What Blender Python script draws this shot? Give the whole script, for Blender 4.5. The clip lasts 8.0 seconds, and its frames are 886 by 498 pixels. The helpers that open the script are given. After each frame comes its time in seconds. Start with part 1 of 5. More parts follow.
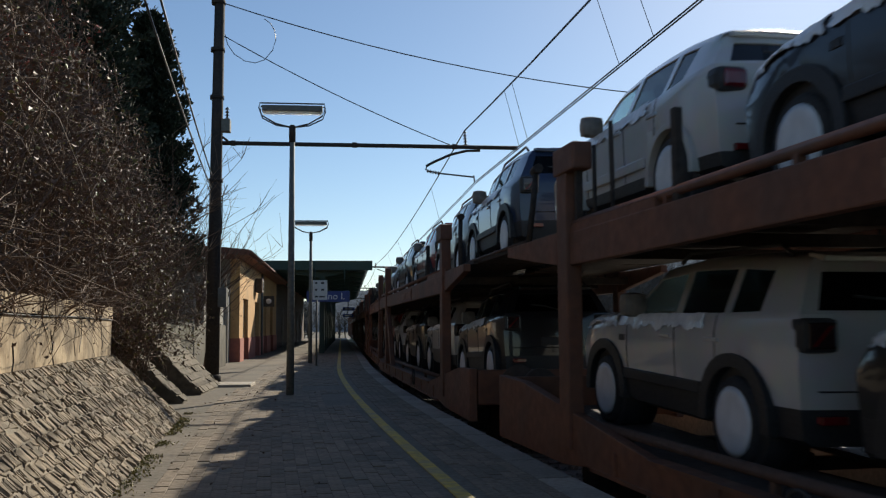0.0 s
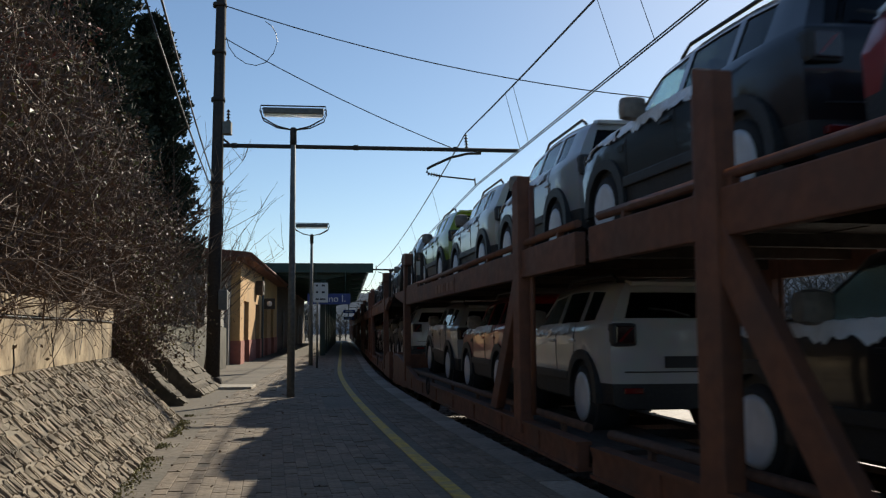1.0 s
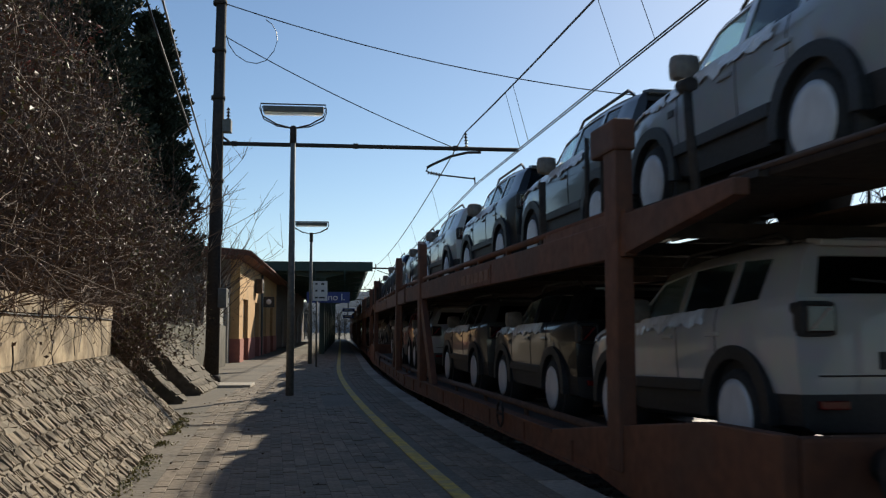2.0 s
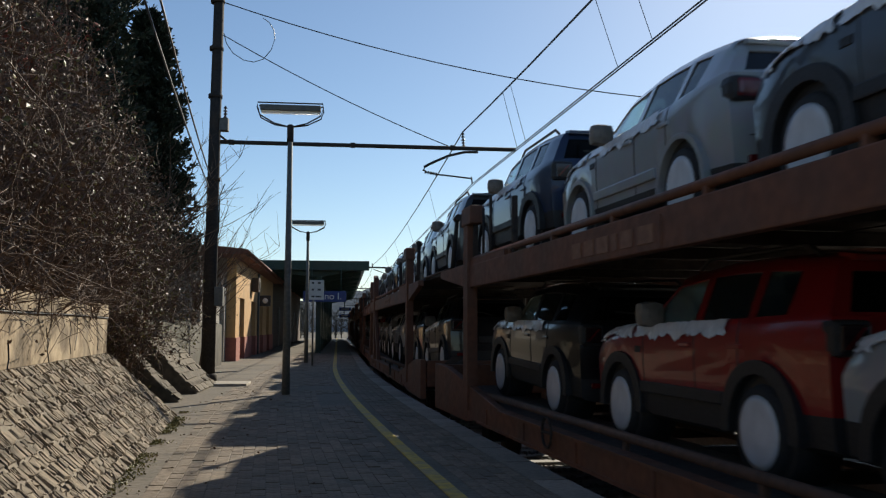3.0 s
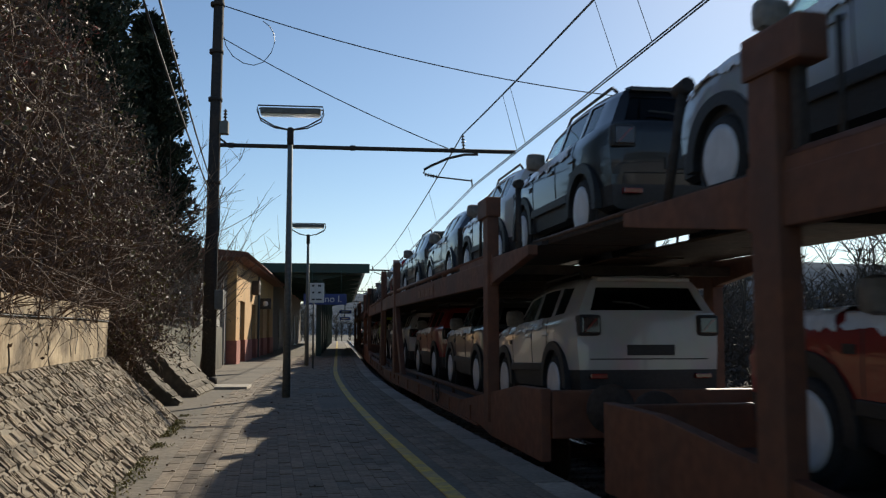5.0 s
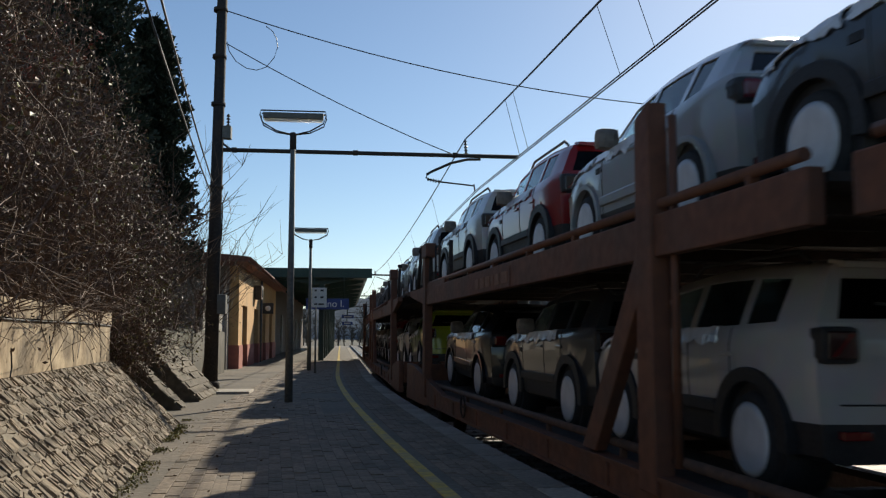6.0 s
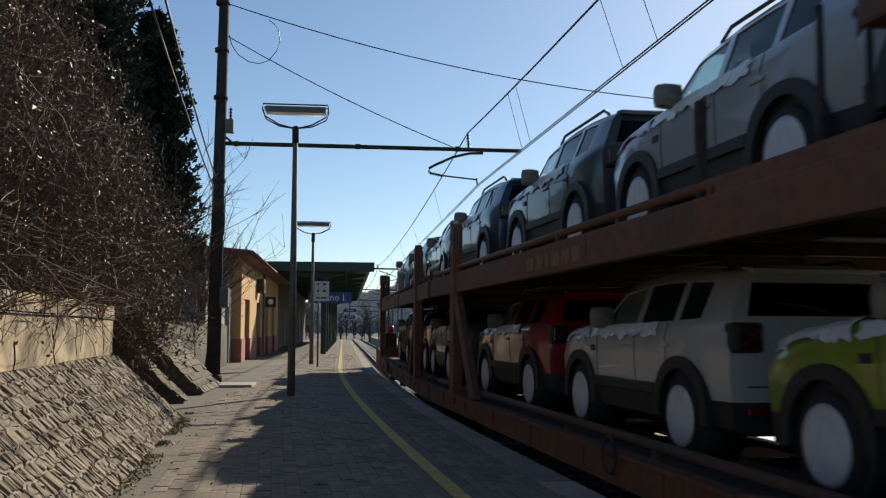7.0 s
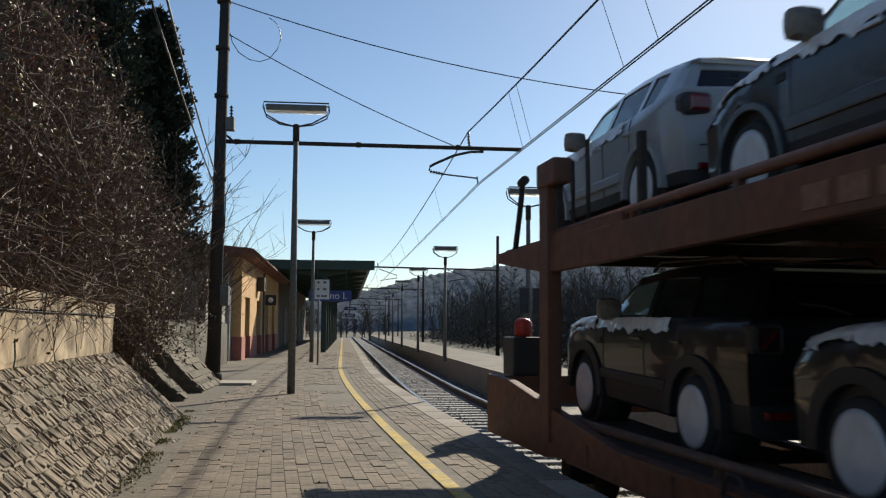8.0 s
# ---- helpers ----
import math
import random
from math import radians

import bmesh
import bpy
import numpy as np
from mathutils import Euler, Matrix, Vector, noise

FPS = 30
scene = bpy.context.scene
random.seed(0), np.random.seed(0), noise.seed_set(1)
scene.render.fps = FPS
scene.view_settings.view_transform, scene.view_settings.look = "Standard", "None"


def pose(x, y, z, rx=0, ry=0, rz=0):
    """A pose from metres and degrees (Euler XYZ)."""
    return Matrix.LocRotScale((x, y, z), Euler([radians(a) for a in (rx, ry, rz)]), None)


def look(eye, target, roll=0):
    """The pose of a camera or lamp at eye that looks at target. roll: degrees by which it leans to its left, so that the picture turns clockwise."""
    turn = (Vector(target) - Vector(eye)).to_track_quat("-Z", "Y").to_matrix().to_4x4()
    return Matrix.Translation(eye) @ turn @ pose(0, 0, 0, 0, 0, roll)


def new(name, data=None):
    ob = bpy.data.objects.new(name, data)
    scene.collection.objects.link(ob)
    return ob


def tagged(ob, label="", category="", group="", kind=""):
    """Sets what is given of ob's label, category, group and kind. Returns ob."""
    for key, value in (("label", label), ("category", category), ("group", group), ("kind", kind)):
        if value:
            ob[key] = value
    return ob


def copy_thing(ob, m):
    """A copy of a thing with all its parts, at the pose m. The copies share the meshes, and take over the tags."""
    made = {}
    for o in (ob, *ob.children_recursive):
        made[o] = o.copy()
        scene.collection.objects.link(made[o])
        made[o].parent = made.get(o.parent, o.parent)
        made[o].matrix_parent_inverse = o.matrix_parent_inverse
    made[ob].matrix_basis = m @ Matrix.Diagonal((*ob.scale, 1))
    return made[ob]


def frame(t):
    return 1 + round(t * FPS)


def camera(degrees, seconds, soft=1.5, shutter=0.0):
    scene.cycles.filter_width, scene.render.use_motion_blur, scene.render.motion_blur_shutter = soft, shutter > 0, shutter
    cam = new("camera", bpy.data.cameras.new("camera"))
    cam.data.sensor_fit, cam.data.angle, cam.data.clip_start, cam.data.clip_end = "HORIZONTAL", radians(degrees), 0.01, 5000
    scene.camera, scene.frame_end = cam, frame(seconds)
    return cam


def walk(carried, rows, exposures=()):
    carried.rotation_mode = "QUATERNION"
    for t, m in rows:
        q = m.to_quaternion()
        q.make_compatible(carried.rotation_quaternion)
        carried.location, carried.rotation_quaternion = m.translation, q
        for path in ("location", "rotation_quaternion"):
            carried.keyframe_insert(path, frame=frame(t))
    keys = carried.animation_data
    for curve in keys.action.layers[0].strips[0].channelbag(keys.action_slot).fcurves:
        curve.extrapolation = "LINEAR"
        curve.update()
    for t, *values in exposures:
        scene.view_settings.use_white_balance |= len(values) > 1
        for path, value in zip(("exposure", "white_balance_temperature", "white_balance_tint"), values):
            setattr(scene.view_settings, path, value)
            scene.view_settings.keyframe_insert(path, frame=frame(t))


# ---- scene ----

EYE = Vector((0, 0, 1.21))


def aim(yaw, pitch, roll):
    """Camera pose from degrees: yaw to the right of +Y, pitch up, roll."""
    y, p = radians(yaw), radians(pitch)
    return look(EYE, EYE + Vector((math.sin(y) * math.cos(p), math.cos(y) * math.cos(p), math.sin(p))), roll)


cam = camera(51.7, 8.0, soft=1.25, shutter=0.08)
walk(cam, [(t, aim(a, b, c)) for t, a, b, c in [
    (0.0, 6.100, 4.898, -0.314), (0.5, 6.147, 5.158, -0.271), (1.0, 6.052, 5.068, -0.217), (1.5, 6.004, 5.010, -0.139),
    (3.0, 6.286, 4.965, 0.210), (3.5, 6.313, 4.927, 0.170), (4.0, 6.349, 4.930, 0.180), (4.5, 6.329, 4.961, 0.110),
    (6.0, 6.115, 5.425, 0.132), (6.5, 6.013, 5.289, 0.215), (7.0, 5.967, 5.039, 0.209), (7.5, 5.965, 4.956, 0.279),
    (8.0, 5.945, 4.946, 0.350)]], exposures=[(0.0, 0.1, 6700, 7), (8.0, 0.1, 6700, 7)])

# ---- light ----
SUN_AZ, SUN_EL = 29.5, 26.5
world = bpy.data.worlds.new("world")
scene.world = world
world.use_nodes = True
wn = world.node_tree.nodes
sky = wn.new("ShaderNodeTexSky")
sky.sky_type, sky.sun_disc = "NISHITA", False
sky.sun_elevation, sky.sun_rotation = radians(SUN_EL), radians(SUN_AZ)
sky.dust_density, sky.air_density, sky.ozone_density = 0.2, 0.9, 3.4
wn["Background"].inputs["Strength"].default_value = 0.102
world.node_tree.links.new(sky.outputs[0], wn["Background"].inputs["Color"])
sun = new("sun", bpy.data.lights.new("sun", "SUN"))
sun.data.energy, sun.data.angle, sun.data.color = 5.4, radians(0.53), (1.0, 0.91, 0.78)
sa, se = radians(SUN_AZ), radians(SUN_EL)
sun.matrix_world = look((0, 0, 60), Vector((0, 0, 60)) - 10 * Vector((math.sin(sa) * math.cos(se), math.cos(sa) * math.cos(se), math.sin(se))))

# ---- materials ----


def material(name, color, color2=None, rough=0.7, metal=0.0, scale=8.0, bump=0.2, stain=None, stain_scale=0.8, coat=0.0,
             spec=0.5, per_object=0.0, per_island=0.0, stain_amount=0.5, stretch=(1, 1, 1), bump_scale=None):
    """A surface with fine grain between two colours, larger stains and relief."""
    m = bpy.data.materials.new(name)
    m.use_nodes = True
    n, l = m.node_tree.nodes, m.node_tree.links
    b = n["Principled BSDF"]
    b.inputs["Metallic"].default_value = metal
    b.inputs["Coat Weight"].default_value = coat
    b.inputs["Specular IOR Level"].default_value = spec
    tc, mp = n.new("ShaderNodeTexCoord"), n.new("ShaderNodeMapping")
    mp.inputs["Scale"].default_value = stretch
    l.new(tc.outputs["Object"], mp.inputs["Vector"])
    fine, big = n.new("ShaderNodeTexNoise"), n.new("ShaderNodeTexNoise")
    fine.inputs["Scale"].default_value, fine.inputs["Detail"].default_value = scale, 8
    big.inputs["Scale"].default_value, big.inputs["Detail"].default_value = stain_scale, 5
    l.new(mp.outputs[0], fine.inputs["Vector"])
    l.new(mp.outputs[0], big.inputs["Vector"])
    mix = n.new("ShaderNodeMix")
    mix.data_type = "RGBA"
    mix.inputs[6].default_value = (*color, 1)
    mix.inputs[7].default_value = (*(color2 or [c * 0.7 for c in color]), 1)
    r1 = n.new("ShaderNodeMapRange")
    r1.inputs[1].default_value, r1.inputs[2].default_value = 0.35, 0.65
    l.new(fine.outputs["Fac"], r1.inputs[0])
    l.new(r1.outputs[0], mix.inputs[0])
    out = mix.outputs[2]
    if stain:
        mix2, r2 = n.new("ShaderNodeMix"), n.new("ShaderNodeMapRange")
        mix2.data_type = "RGBA"
        r2.inputs[1].default_value, r2.inputs[2].default_value, r2.inputs[4].default_value = 0.45, 0.7, stain_amount
        l.new(big.outputs["Fac"], r2.inputs[0])
        l.new(r2.outputs[0], mix2.inputs[0])
        l.new(out, mix2.inputs[6])
        mix2.inputs[7].default_value = (*stain, 1)
        out = mix2.outputs[2]
    if per_object or per_island:
        hsv, mr = n.new("ShaderNodeHueSaturation"), n.new("ShaderNodeMapRange")
        amount = per_object or per_island
        mr.inputs[3].default_value, mr.inputs[4].default_value = 1 - amount, 1 + amount
        if per_object:
            l.new(n.new("ShaderNodeObjectInfo").outputs["Random"], mr.inputs[0])
        else:
            l.new(n.new("ShaderNodeNewGeometry").outputs["Random Per Island"], mr.inputs[0])
        l.new(mr.outputs[0], hsv.inputs["Value"])
        l.new(out, hsv.inputs["Color"])
        out = hsv.outputs[0]
    l.new(out, b.inputs["Base Color"])
    r3 = n.new("ShaderNodeMapRange")
    r3.inputs[3].default_value, r3.inputs[4].default_value = max(0.02, rough - 0.12), min(1, rough + 0.12)
    l.new(fine.outputs["Fac"], r3.inputs[0])
    l.new(r3.outputs[0], b.inputs["Roughness"])
    if bump:
        bp = n.new("ShaderNodeBump")
        bp.inputs["Strength"].default_value = bump
        bp.inputs["Distance"].default_value = 0.02
        if bump_scale:
            fb = n.new("ShaderNodeTexNoise")
            fb.inputs["Scale"].default_value, fb.inputs["Detail"].default_value = bump_scale, 6
            l.new(mp.outputs[0], fb.inputs["Vector"])
            l.new(fb.outputs["Fac"], bp.inputs["Height"])
        else:
            l.new(fine.outputs["Fac"], bp.inputs["Height"])
        l.new(bp.outputs[0], b.inputs["Normal"])
    return m


def paint_material():
    """Car paint whose colour is the object's own colour."""
    m = bpy.data.materials.new("car_paint")
    m.use_nodes = True
    n, l = m.node_tree.nodes, m.node_tree.links
    b = n["Principled BSDF"]
    info, noi, mul = n.new("ShaderNodeObjectInfo"), n.new("ShaderNodeTexNoise"), n.new("ShaderNodeMix")
    tc = n.new("ShaderNodeTexCoord")
    l.new(tc.outputs["Object"], noi.inputs["Vector"])
    noi.inputs["Scale"].default_value = 5
    mul.data_type, mul.blend_type = "RGBA", "MULTIPLY"
    mul.inputs[0].default_value = 0.25
    l.new(info.outputs["Color"], mul.inputs[6])
    l.new(noi.outputs["Color"], mul.inputs[7])
    l.new(mul.outputs[2], b.inputs["Base Color"])
    b.inputs["Roughness"].default_value = 0.28
    b.inputs["Specular IOR Level"].default_value = 0.25
    b.inputs["Coat Weight"].default_value = 0.6
    b.inputs["Coat Roughness"].default_value = 0.04
    return m


def glass_material(name, color, rough=0.04):
    m = bpy.data.materials.new(name)
    m.use_nodes = True
    b = m.node_tree.nodes["Principled BSDF"]
    b.inputs["Base Color"].default_value = (*color, 1)
    b.inputs["Transmission Weight"].default_value = 0.9
    b.inputs["Roughness"].default_value = rough
    b.inputs["IOR"].default_value = 1.25
    return m


M_ASPHALT = material("worn_concrete_paving", (0.19, 0.158, 0.118), (0.125, 0.104, 0.078), 0.85, scale=14, bump=0.35, stain=(0.085, 0.078, 0.058), stain_scale=0.7, stain_amount=0.7)
M_PAVER = material("paver", (0.238, 0.184, 0.13), (0.155, 0.121, 0.086), 0.85, scale=20, bump=0.4, stain=(0.105, 0.088, 0.062), stain_scale=0.9, per_island=0.2, stain_amount=0.6)
M_PAVER_ONE = material("paver_single", (0.238, 0.184, 0.13), (0.155, 0.121, 0.086), 0.85, scale=20, bump=0.4, stain=(0.105, 0.088, 0.062), stain_scale=0.9, per_object=0.2, stain_amount=0.6)
M_JOINT = material("joint_sand", (0.13, 0.12, 0.095), (0.09, 0.085, 0.065), 0.95, scale=40, bump=0.3)
M_KERB = material("kerb_concrete", (0.33, 0.28, 0.22), (0.24, 0.205, 0.165), 0.85, scale=18, bump=0.3, stain=(0.15, 0.135, 0.11), stain_scale=1.5, per_object=0.22)
M_SLAB = material("pale_concrete", (0.50, 0.45, 0.38), (0.40, 0.36, 0.30), 0.85, scale=14, bump=0.3, stain=(0.28, 0.25, 0.2), stain_scale=2)
M_YELLOW = material("yellow_line_paint", (0.66, 0.45, 0.05), (0.42, 0.30, 0.08), 0.75, scale=12, bump=0.3, stain=(0.3, 0.26, 0.18), stain_scale=2.5, stain_amount=0.85)
M_STONE = material("stone_block", (0.27, 0.212, 0.142), (0.14, 0.11, 0.077), 0.92, scale=13, bump=0.9, stain=(0.105, 0.09, 0.066), stain_scale=1.9, per_island=0.38)
M_STONE_BLOCK = material("stone_block_near", (0.27, 0.212, 0.142), (0.14, 0.11, 0.077), 0.92, scale=13, bump=0.9, stain=(0.105, 0.09, 0.066), stain_scale=1.9, per_object=0.38)
M_BUTTRESS = material("mossy_dark_stone", (0.16, 0.128, 0.088), (0.085, 0.07, 0.05), 0.95, scale=9, bump=1.0, stain=(0.06, 0.062, 0.04), stain_scale=2.2, per_object=0.2)
M_MORTAR = material("mortar", (0.30, 0.245, 0.18), (0.2, 0.165, 0.125), 0.95, scale=16, bump=0.6, stain=(0.1, 0.1, 0.06), stain_scale=1.5)
M_PLASTER = material("stained_plaster", (0.52, 0.405, 0.26), (0.24, 0.175, 0.105), 0.9, scale=4.5, bump=0.6, bump_scale=14, stain=(0.13, 0.098, 0.062), stain_scale=2.3, stain_amount=0.9, stretch=(1, 1, 0.8))
M_OCHRE = material("ochre_render", (0.66, 0.40, 0.17), (0.56, 0.335, 0.145), 0.9, scale=5, bump=0.15, stain=(0.44, 0.28, 0.14), stain_scale=0.7)
M_PINK = material("red_plinth_render", (0.42, 0.15, 0.11), (0.34, 0.13, 0.1), 0.9, scale=6, bump=0.2)
M_GREYWALL = material("grey_render", (0.38, 0.36, 0.32), (0.28, 0.265, 0.235), 0.9, scale=5, bump=0.2, stain=(0.2, 0.18, 0.16))
M_ROOF = material("roof_tile", (0.22, 0.085, 0.055), (0.15, 0.06, 0.045), 0.8, scale=15, bump=0.5)
M_WOOD = material("brown_door_paint", (0.07, 0.04, 0.028), (0.05, 0.03, 0.02), 0.6, scale=20, bump=0.2, stretch=(1, 1, 0.1))
M_GREEN = material("dark_green_steel", (0.02, 0.055, 0.04), (0.014, 0.04, 0.03), 0.55, scale=12, bump=0.15, stain=(0.05, 0.05, 0.04))
M_STEEL = material("dark_mast_steel", (0.05, 0.045, 0.043), (0.03, 0.028, 0.027), 0.85, spec=0.2, metal=0.0, scale=20, bump=0.2, stain=(0.09, 0.06, 0.04), stain_scale=2)
M_GALV = material("galvanised_pole", (0.17, 0.175, 0.165), (0.115, 0.12, 0.115), 0.7, spec=0.3, metal=0.1, scale=16, bump=0.15, stain=(0.16, 0.15, 0.12), stain_scale=3)
M_WIRE = material("copper_wire", (0.045, 0.04, 0.038), (0.03, 0.028, 0.026), 0.5, metal=0.5, bump=0)
M_INSUL = material("brown_insulator", (0.05, 0.03, 0.025), (0.04, 0.025, 0.02), 0.3, bump=0)
# Brown render, darkened further to hold the canopy's shade.
M_SHADED = material("brown_grey_with_shade", (0.115, 0.083, 0.058), (0.08, 0.06, 0.045), 0.9, scale=5, bump=0.2)
M_WHITE = material("white_enamel", (0.75, 0.75, 0.72), (0.66, 0.66, 0.63), 0.5, scale=10, bump=0.1, stain=(0.5, 0.48, 0.43))
M_BLACK = material("black_plastic", (0.02, 0.02, 0.021), (0.014, 0.014, 0.015), 0.55, bump=0.1, scale=40)
M_RUBBER = material("tyre_rubber", (0.02, 0.02, 0.02), (0.015, 0.015, 0.015), 0.8, bump=0.2, scale=40)
M_COVER = material("white_wheel_film", (0.64, 0.64, 0.65), (0.53, 0.53, 0.54), 0.4, scale=6, bump=0.25)
M_FILM = material("white_protective_film", (0.70, 0.72, 0.74), (0.52, 0.54, 0.57), 0.2, scale=4, bump=0.35, coat=0.3)
M_BAG = material("beige_mirror_bag", (0.22, 0.19, 0.16), (0.14, 0.122, 0.105), 0.5, scale=12, bump=0.3)
M_TAIL = material("red_lamp_lens", (0.14, 0.008, 0.01), (0.09, 0.006, 0.008), 0.15, bump=0, coat=0.6)
M_LAMP = material("smoked_lamp_lens", (0.03, 0.012, 0.013), (0.02, 0.01, 0.01), 0.15, bump=0, coat=0.6)
M_HEAD = material("clear_lamp_lens", (0.5, 0.52, 0.54), (0.35, 0.36, 0.38), 0.1, metal=0.3, bump=0, coat=0.6)
M_DIFFUSER = glass_material("milky_diffuser", (0.95, 0.93, 0.86), 0.7)
M_GLASS = glass_material("car_glass", (0.09, 0.12, 0.12))
M_CLEAR = glass_material("clear_car_glass", (0.62, 0.78, 0.74))
M_TINT = glass_material("privacy_glass", (0.012, 0.014, 0.016))
M_PAINT = paint_material()
M_ORANGE = material("weathered_orange_paint", (0.165, 0.06, 0.028), (0.115, 0.044, 0.024), 0.65, scale=9, bump=0.25, stain=(0.085, 0.045, 0.03), stain_scale=1.4, stain_amount=0.8)
M_FADED = material("faded_lettering", (0.25, 0.13, 0.08), (0.18, 0.09, 0.055), 0.7, scale=14, bump=0.1)
M_DECK = material("steel_deck", (0.06, 0.05, 0.044), (0.038, 0.032, 0.029), 0.7, metal=0.3, scale=12, bump=0.3, stain=(0.1, 0.05, 0.03))
M_RUST = material("rusty_steel", (0.11, 0.06, 0.04), (0.07, 0.042, 0.03), 0.8, metal=0.2, scale=18, bump=0.3)
M_RAIL = material("rail_steel", (0.35, 0.34, 0.33), (0.25, 0.24, 0.235), 0.3, metal=0.9, scale=20, bump=0.1)
M_BALLAST = material("ballast_stone", (0.24, 0.22, 0.20), (0.15, 0.138, 0.125), 0.9, scale=20, bump=0.5, per_island=0.3)
M_SLEEPER = material("concrete_sleeper", (0.4, 0.38, 0.35), (0.3, 0.285, 0.265), 0.85, scale=15, bump=0.3, per_object=0.12)
M_EARTH = material("earth_and_dry_grass", (0.062, 0.049, 0.032), (0.04, 0.033, 0.022), 0.95, scale=3, bump=0.5, stain=(0.09, 0.095, 0.045), stain_scale=0.3)
M_TWIG = material("bare_twig_bark", (0.165, 0.108, 0.073), (0.095, 0.063, 0.045), 0.85, scale=30, bump=0.2, per_island=0.3)
M_LEAF = material("dry_brown_leaf", (0.15, 0.082, 0.044), (0.085, 0.05, 0.03), 0.6, scale=9, bump=0.1, per_island=0.45)
M_LEAFY = material("yellow_green_leaf", (0.22, 0.19, 0.05), (0.12, 0.115, 0.04), 0.55, scale=9, bump=0.1, per_island=0.4)
M_LEAFR = material("red_autumn_leaf", (0.32, 0.06, 0.025), (0.22, 0.05, 0.025), 0.55, scale=9, bump=0.1, per_island=0.4)
M_CONIFER = material("conifer_needles", (0.035, 0.05, 0.03), (0.02, 0.03, 0.018), 0.8, scale=9, bump=0.1, per_island=0.4)
M_FARWOOD = material("bare_far_wood", (0.085, 0.07, 0.058), (0.055, 0.05, 0.042), 0.95, scale=1.5, bump=0.1, per_island=0.35, stain=(0.05, 0.06, 0.04), stain_scale=0.05)
M_BLUE = material("blue_sign", (0.02, 0.05, 0.22), (0.015, 0.04, 0.18), 0.4, scale=5, bump=0)
M_RED = material("red_enamel", (0.45, 0.03, 0.02), (0.35, 0.03, 0.02), 0.45, scale=8, bump=0.1)
M_INK = material("dark_ink", (0.05, 0.05, 0.05), (0.04, 0.04, 0.04), 0.7, bump=0)
M_SEAT = material("dark_seat_cloth", (0.02, 0.02, 0.022), (0.015, 0.015, 0.016), 0.9, bump=0.2, scale=60)

# ---- mesh helpers ----


def empty(name, m=None):
    ob = new(name)
    ob.empty_display_size = 0.1
    if m is not None:
        ob.matrix_basis = m
    return ob


def part(name, bm, mat, parent=None, label="", smooth=False):
    """Link a bmesh as one mesh object, under a thing where one is given."""
    me = bpy.data.meshes.new(name)
    bm.to_mesh(me)
    bm.free()
    for mm in (mat if isinstance(mat, (list, tuple)) else [mat]):
        me.materials.append(mm)
    if smooth:
        me.shade_smooth()
    ob = new(name, me)
    if parent is not None:
        ob.parent = parent
    return tagged(ob, label)


def add_box(bm, x0, x1, y0, y1, z0, z1, m=None, bevel=0.0, mi=0):
    if bevel:
        t = bmesh.new()
        add_box(t, x0, x1, y0, y1, z0, z1)
        bmesh.ops.bevel(t, geom=t.edges[:], offset=bevel, segments=2, affect="EDGES", profile=0.6)
        join(bm, t, m, mi)
        return
    vs = [bm.verts.new((x, y, z)) for x in (x0, x1) for y in (y0, y1) for z in (z0, z1)]
    if m is not None:
        for v in vs:
            v.co = m @ v.co
    for f in ((0, 1, 3, 2), (4, 6, 7, 5), (0, 4, 5, 1), (2, 3, 7, 6), (0, 2, 6, 4), (1, 5, 7, 3)):
        bm.faces.new([vs[i] for i in f]).material_index = mi


def join(bm, other, m=None, mi=0):
    """Copy the geometry of another bmesh into bm."""
    other.verts.index_update()
    vs = [bm.verts.new(m @ v.co if m is not None else v.co) for v in other.verts]
    for f in other.faces:
        g = bm.faces.new([vs[v.index] for v in f.verts])
        g.material_index, g.smooth = mi, f.smooth
    other.free()


def box(x0, x1, y0, y1, z0, z1, bevel=0.0):
    bm = bmesh.new()
    add_box(bm, x0, x1, y0, y1, z0, z1, bevel=bevel)
    return bm


def add_tube(bm, pts, r, sides=6, r2=None, cap=True):
    pts = [Vector(p) for p in pts]
    r2 = r if r2 is None else r2
    rings = []
    n = len(pts)
    for i, p in enumerate(pts):
        d = (pts[min(i + 1, n - 1)] - pts[max(i - 1, 0)]).normalized()
        a = d.cross(Vector((0, 0, 1)) if abs(d.z) < 0.9 else Vector((1, 0, 0))).normalized()
        b = d.cross(a)
        rr = r + (r2 - r) * i / max(1, n - 1)
        rings.append([bm.verts.new(p + rr * (math.cos(k * math.tau / sides) * a + math.sin(k * math.tau / sides) * b)) for k in range(sides)])
    for p, q in zip(rings, rings[1:]):
        for k in range(sides):
            f = bm.faces.new((p[k], p[(k + 1) % sides], q[(k + 1) % sides], q[k]))
            f.smooth = sides > 5
    if cap and sides > 2:
        bm.faces.new(rings[0][::-1])
        bm.faces.new(rings[-1])


def tube(pts, r, sides=6, r2=None):
    bm = bmesh.new()
    add_tube(bm, pts, r, sides, r2)
    return bm


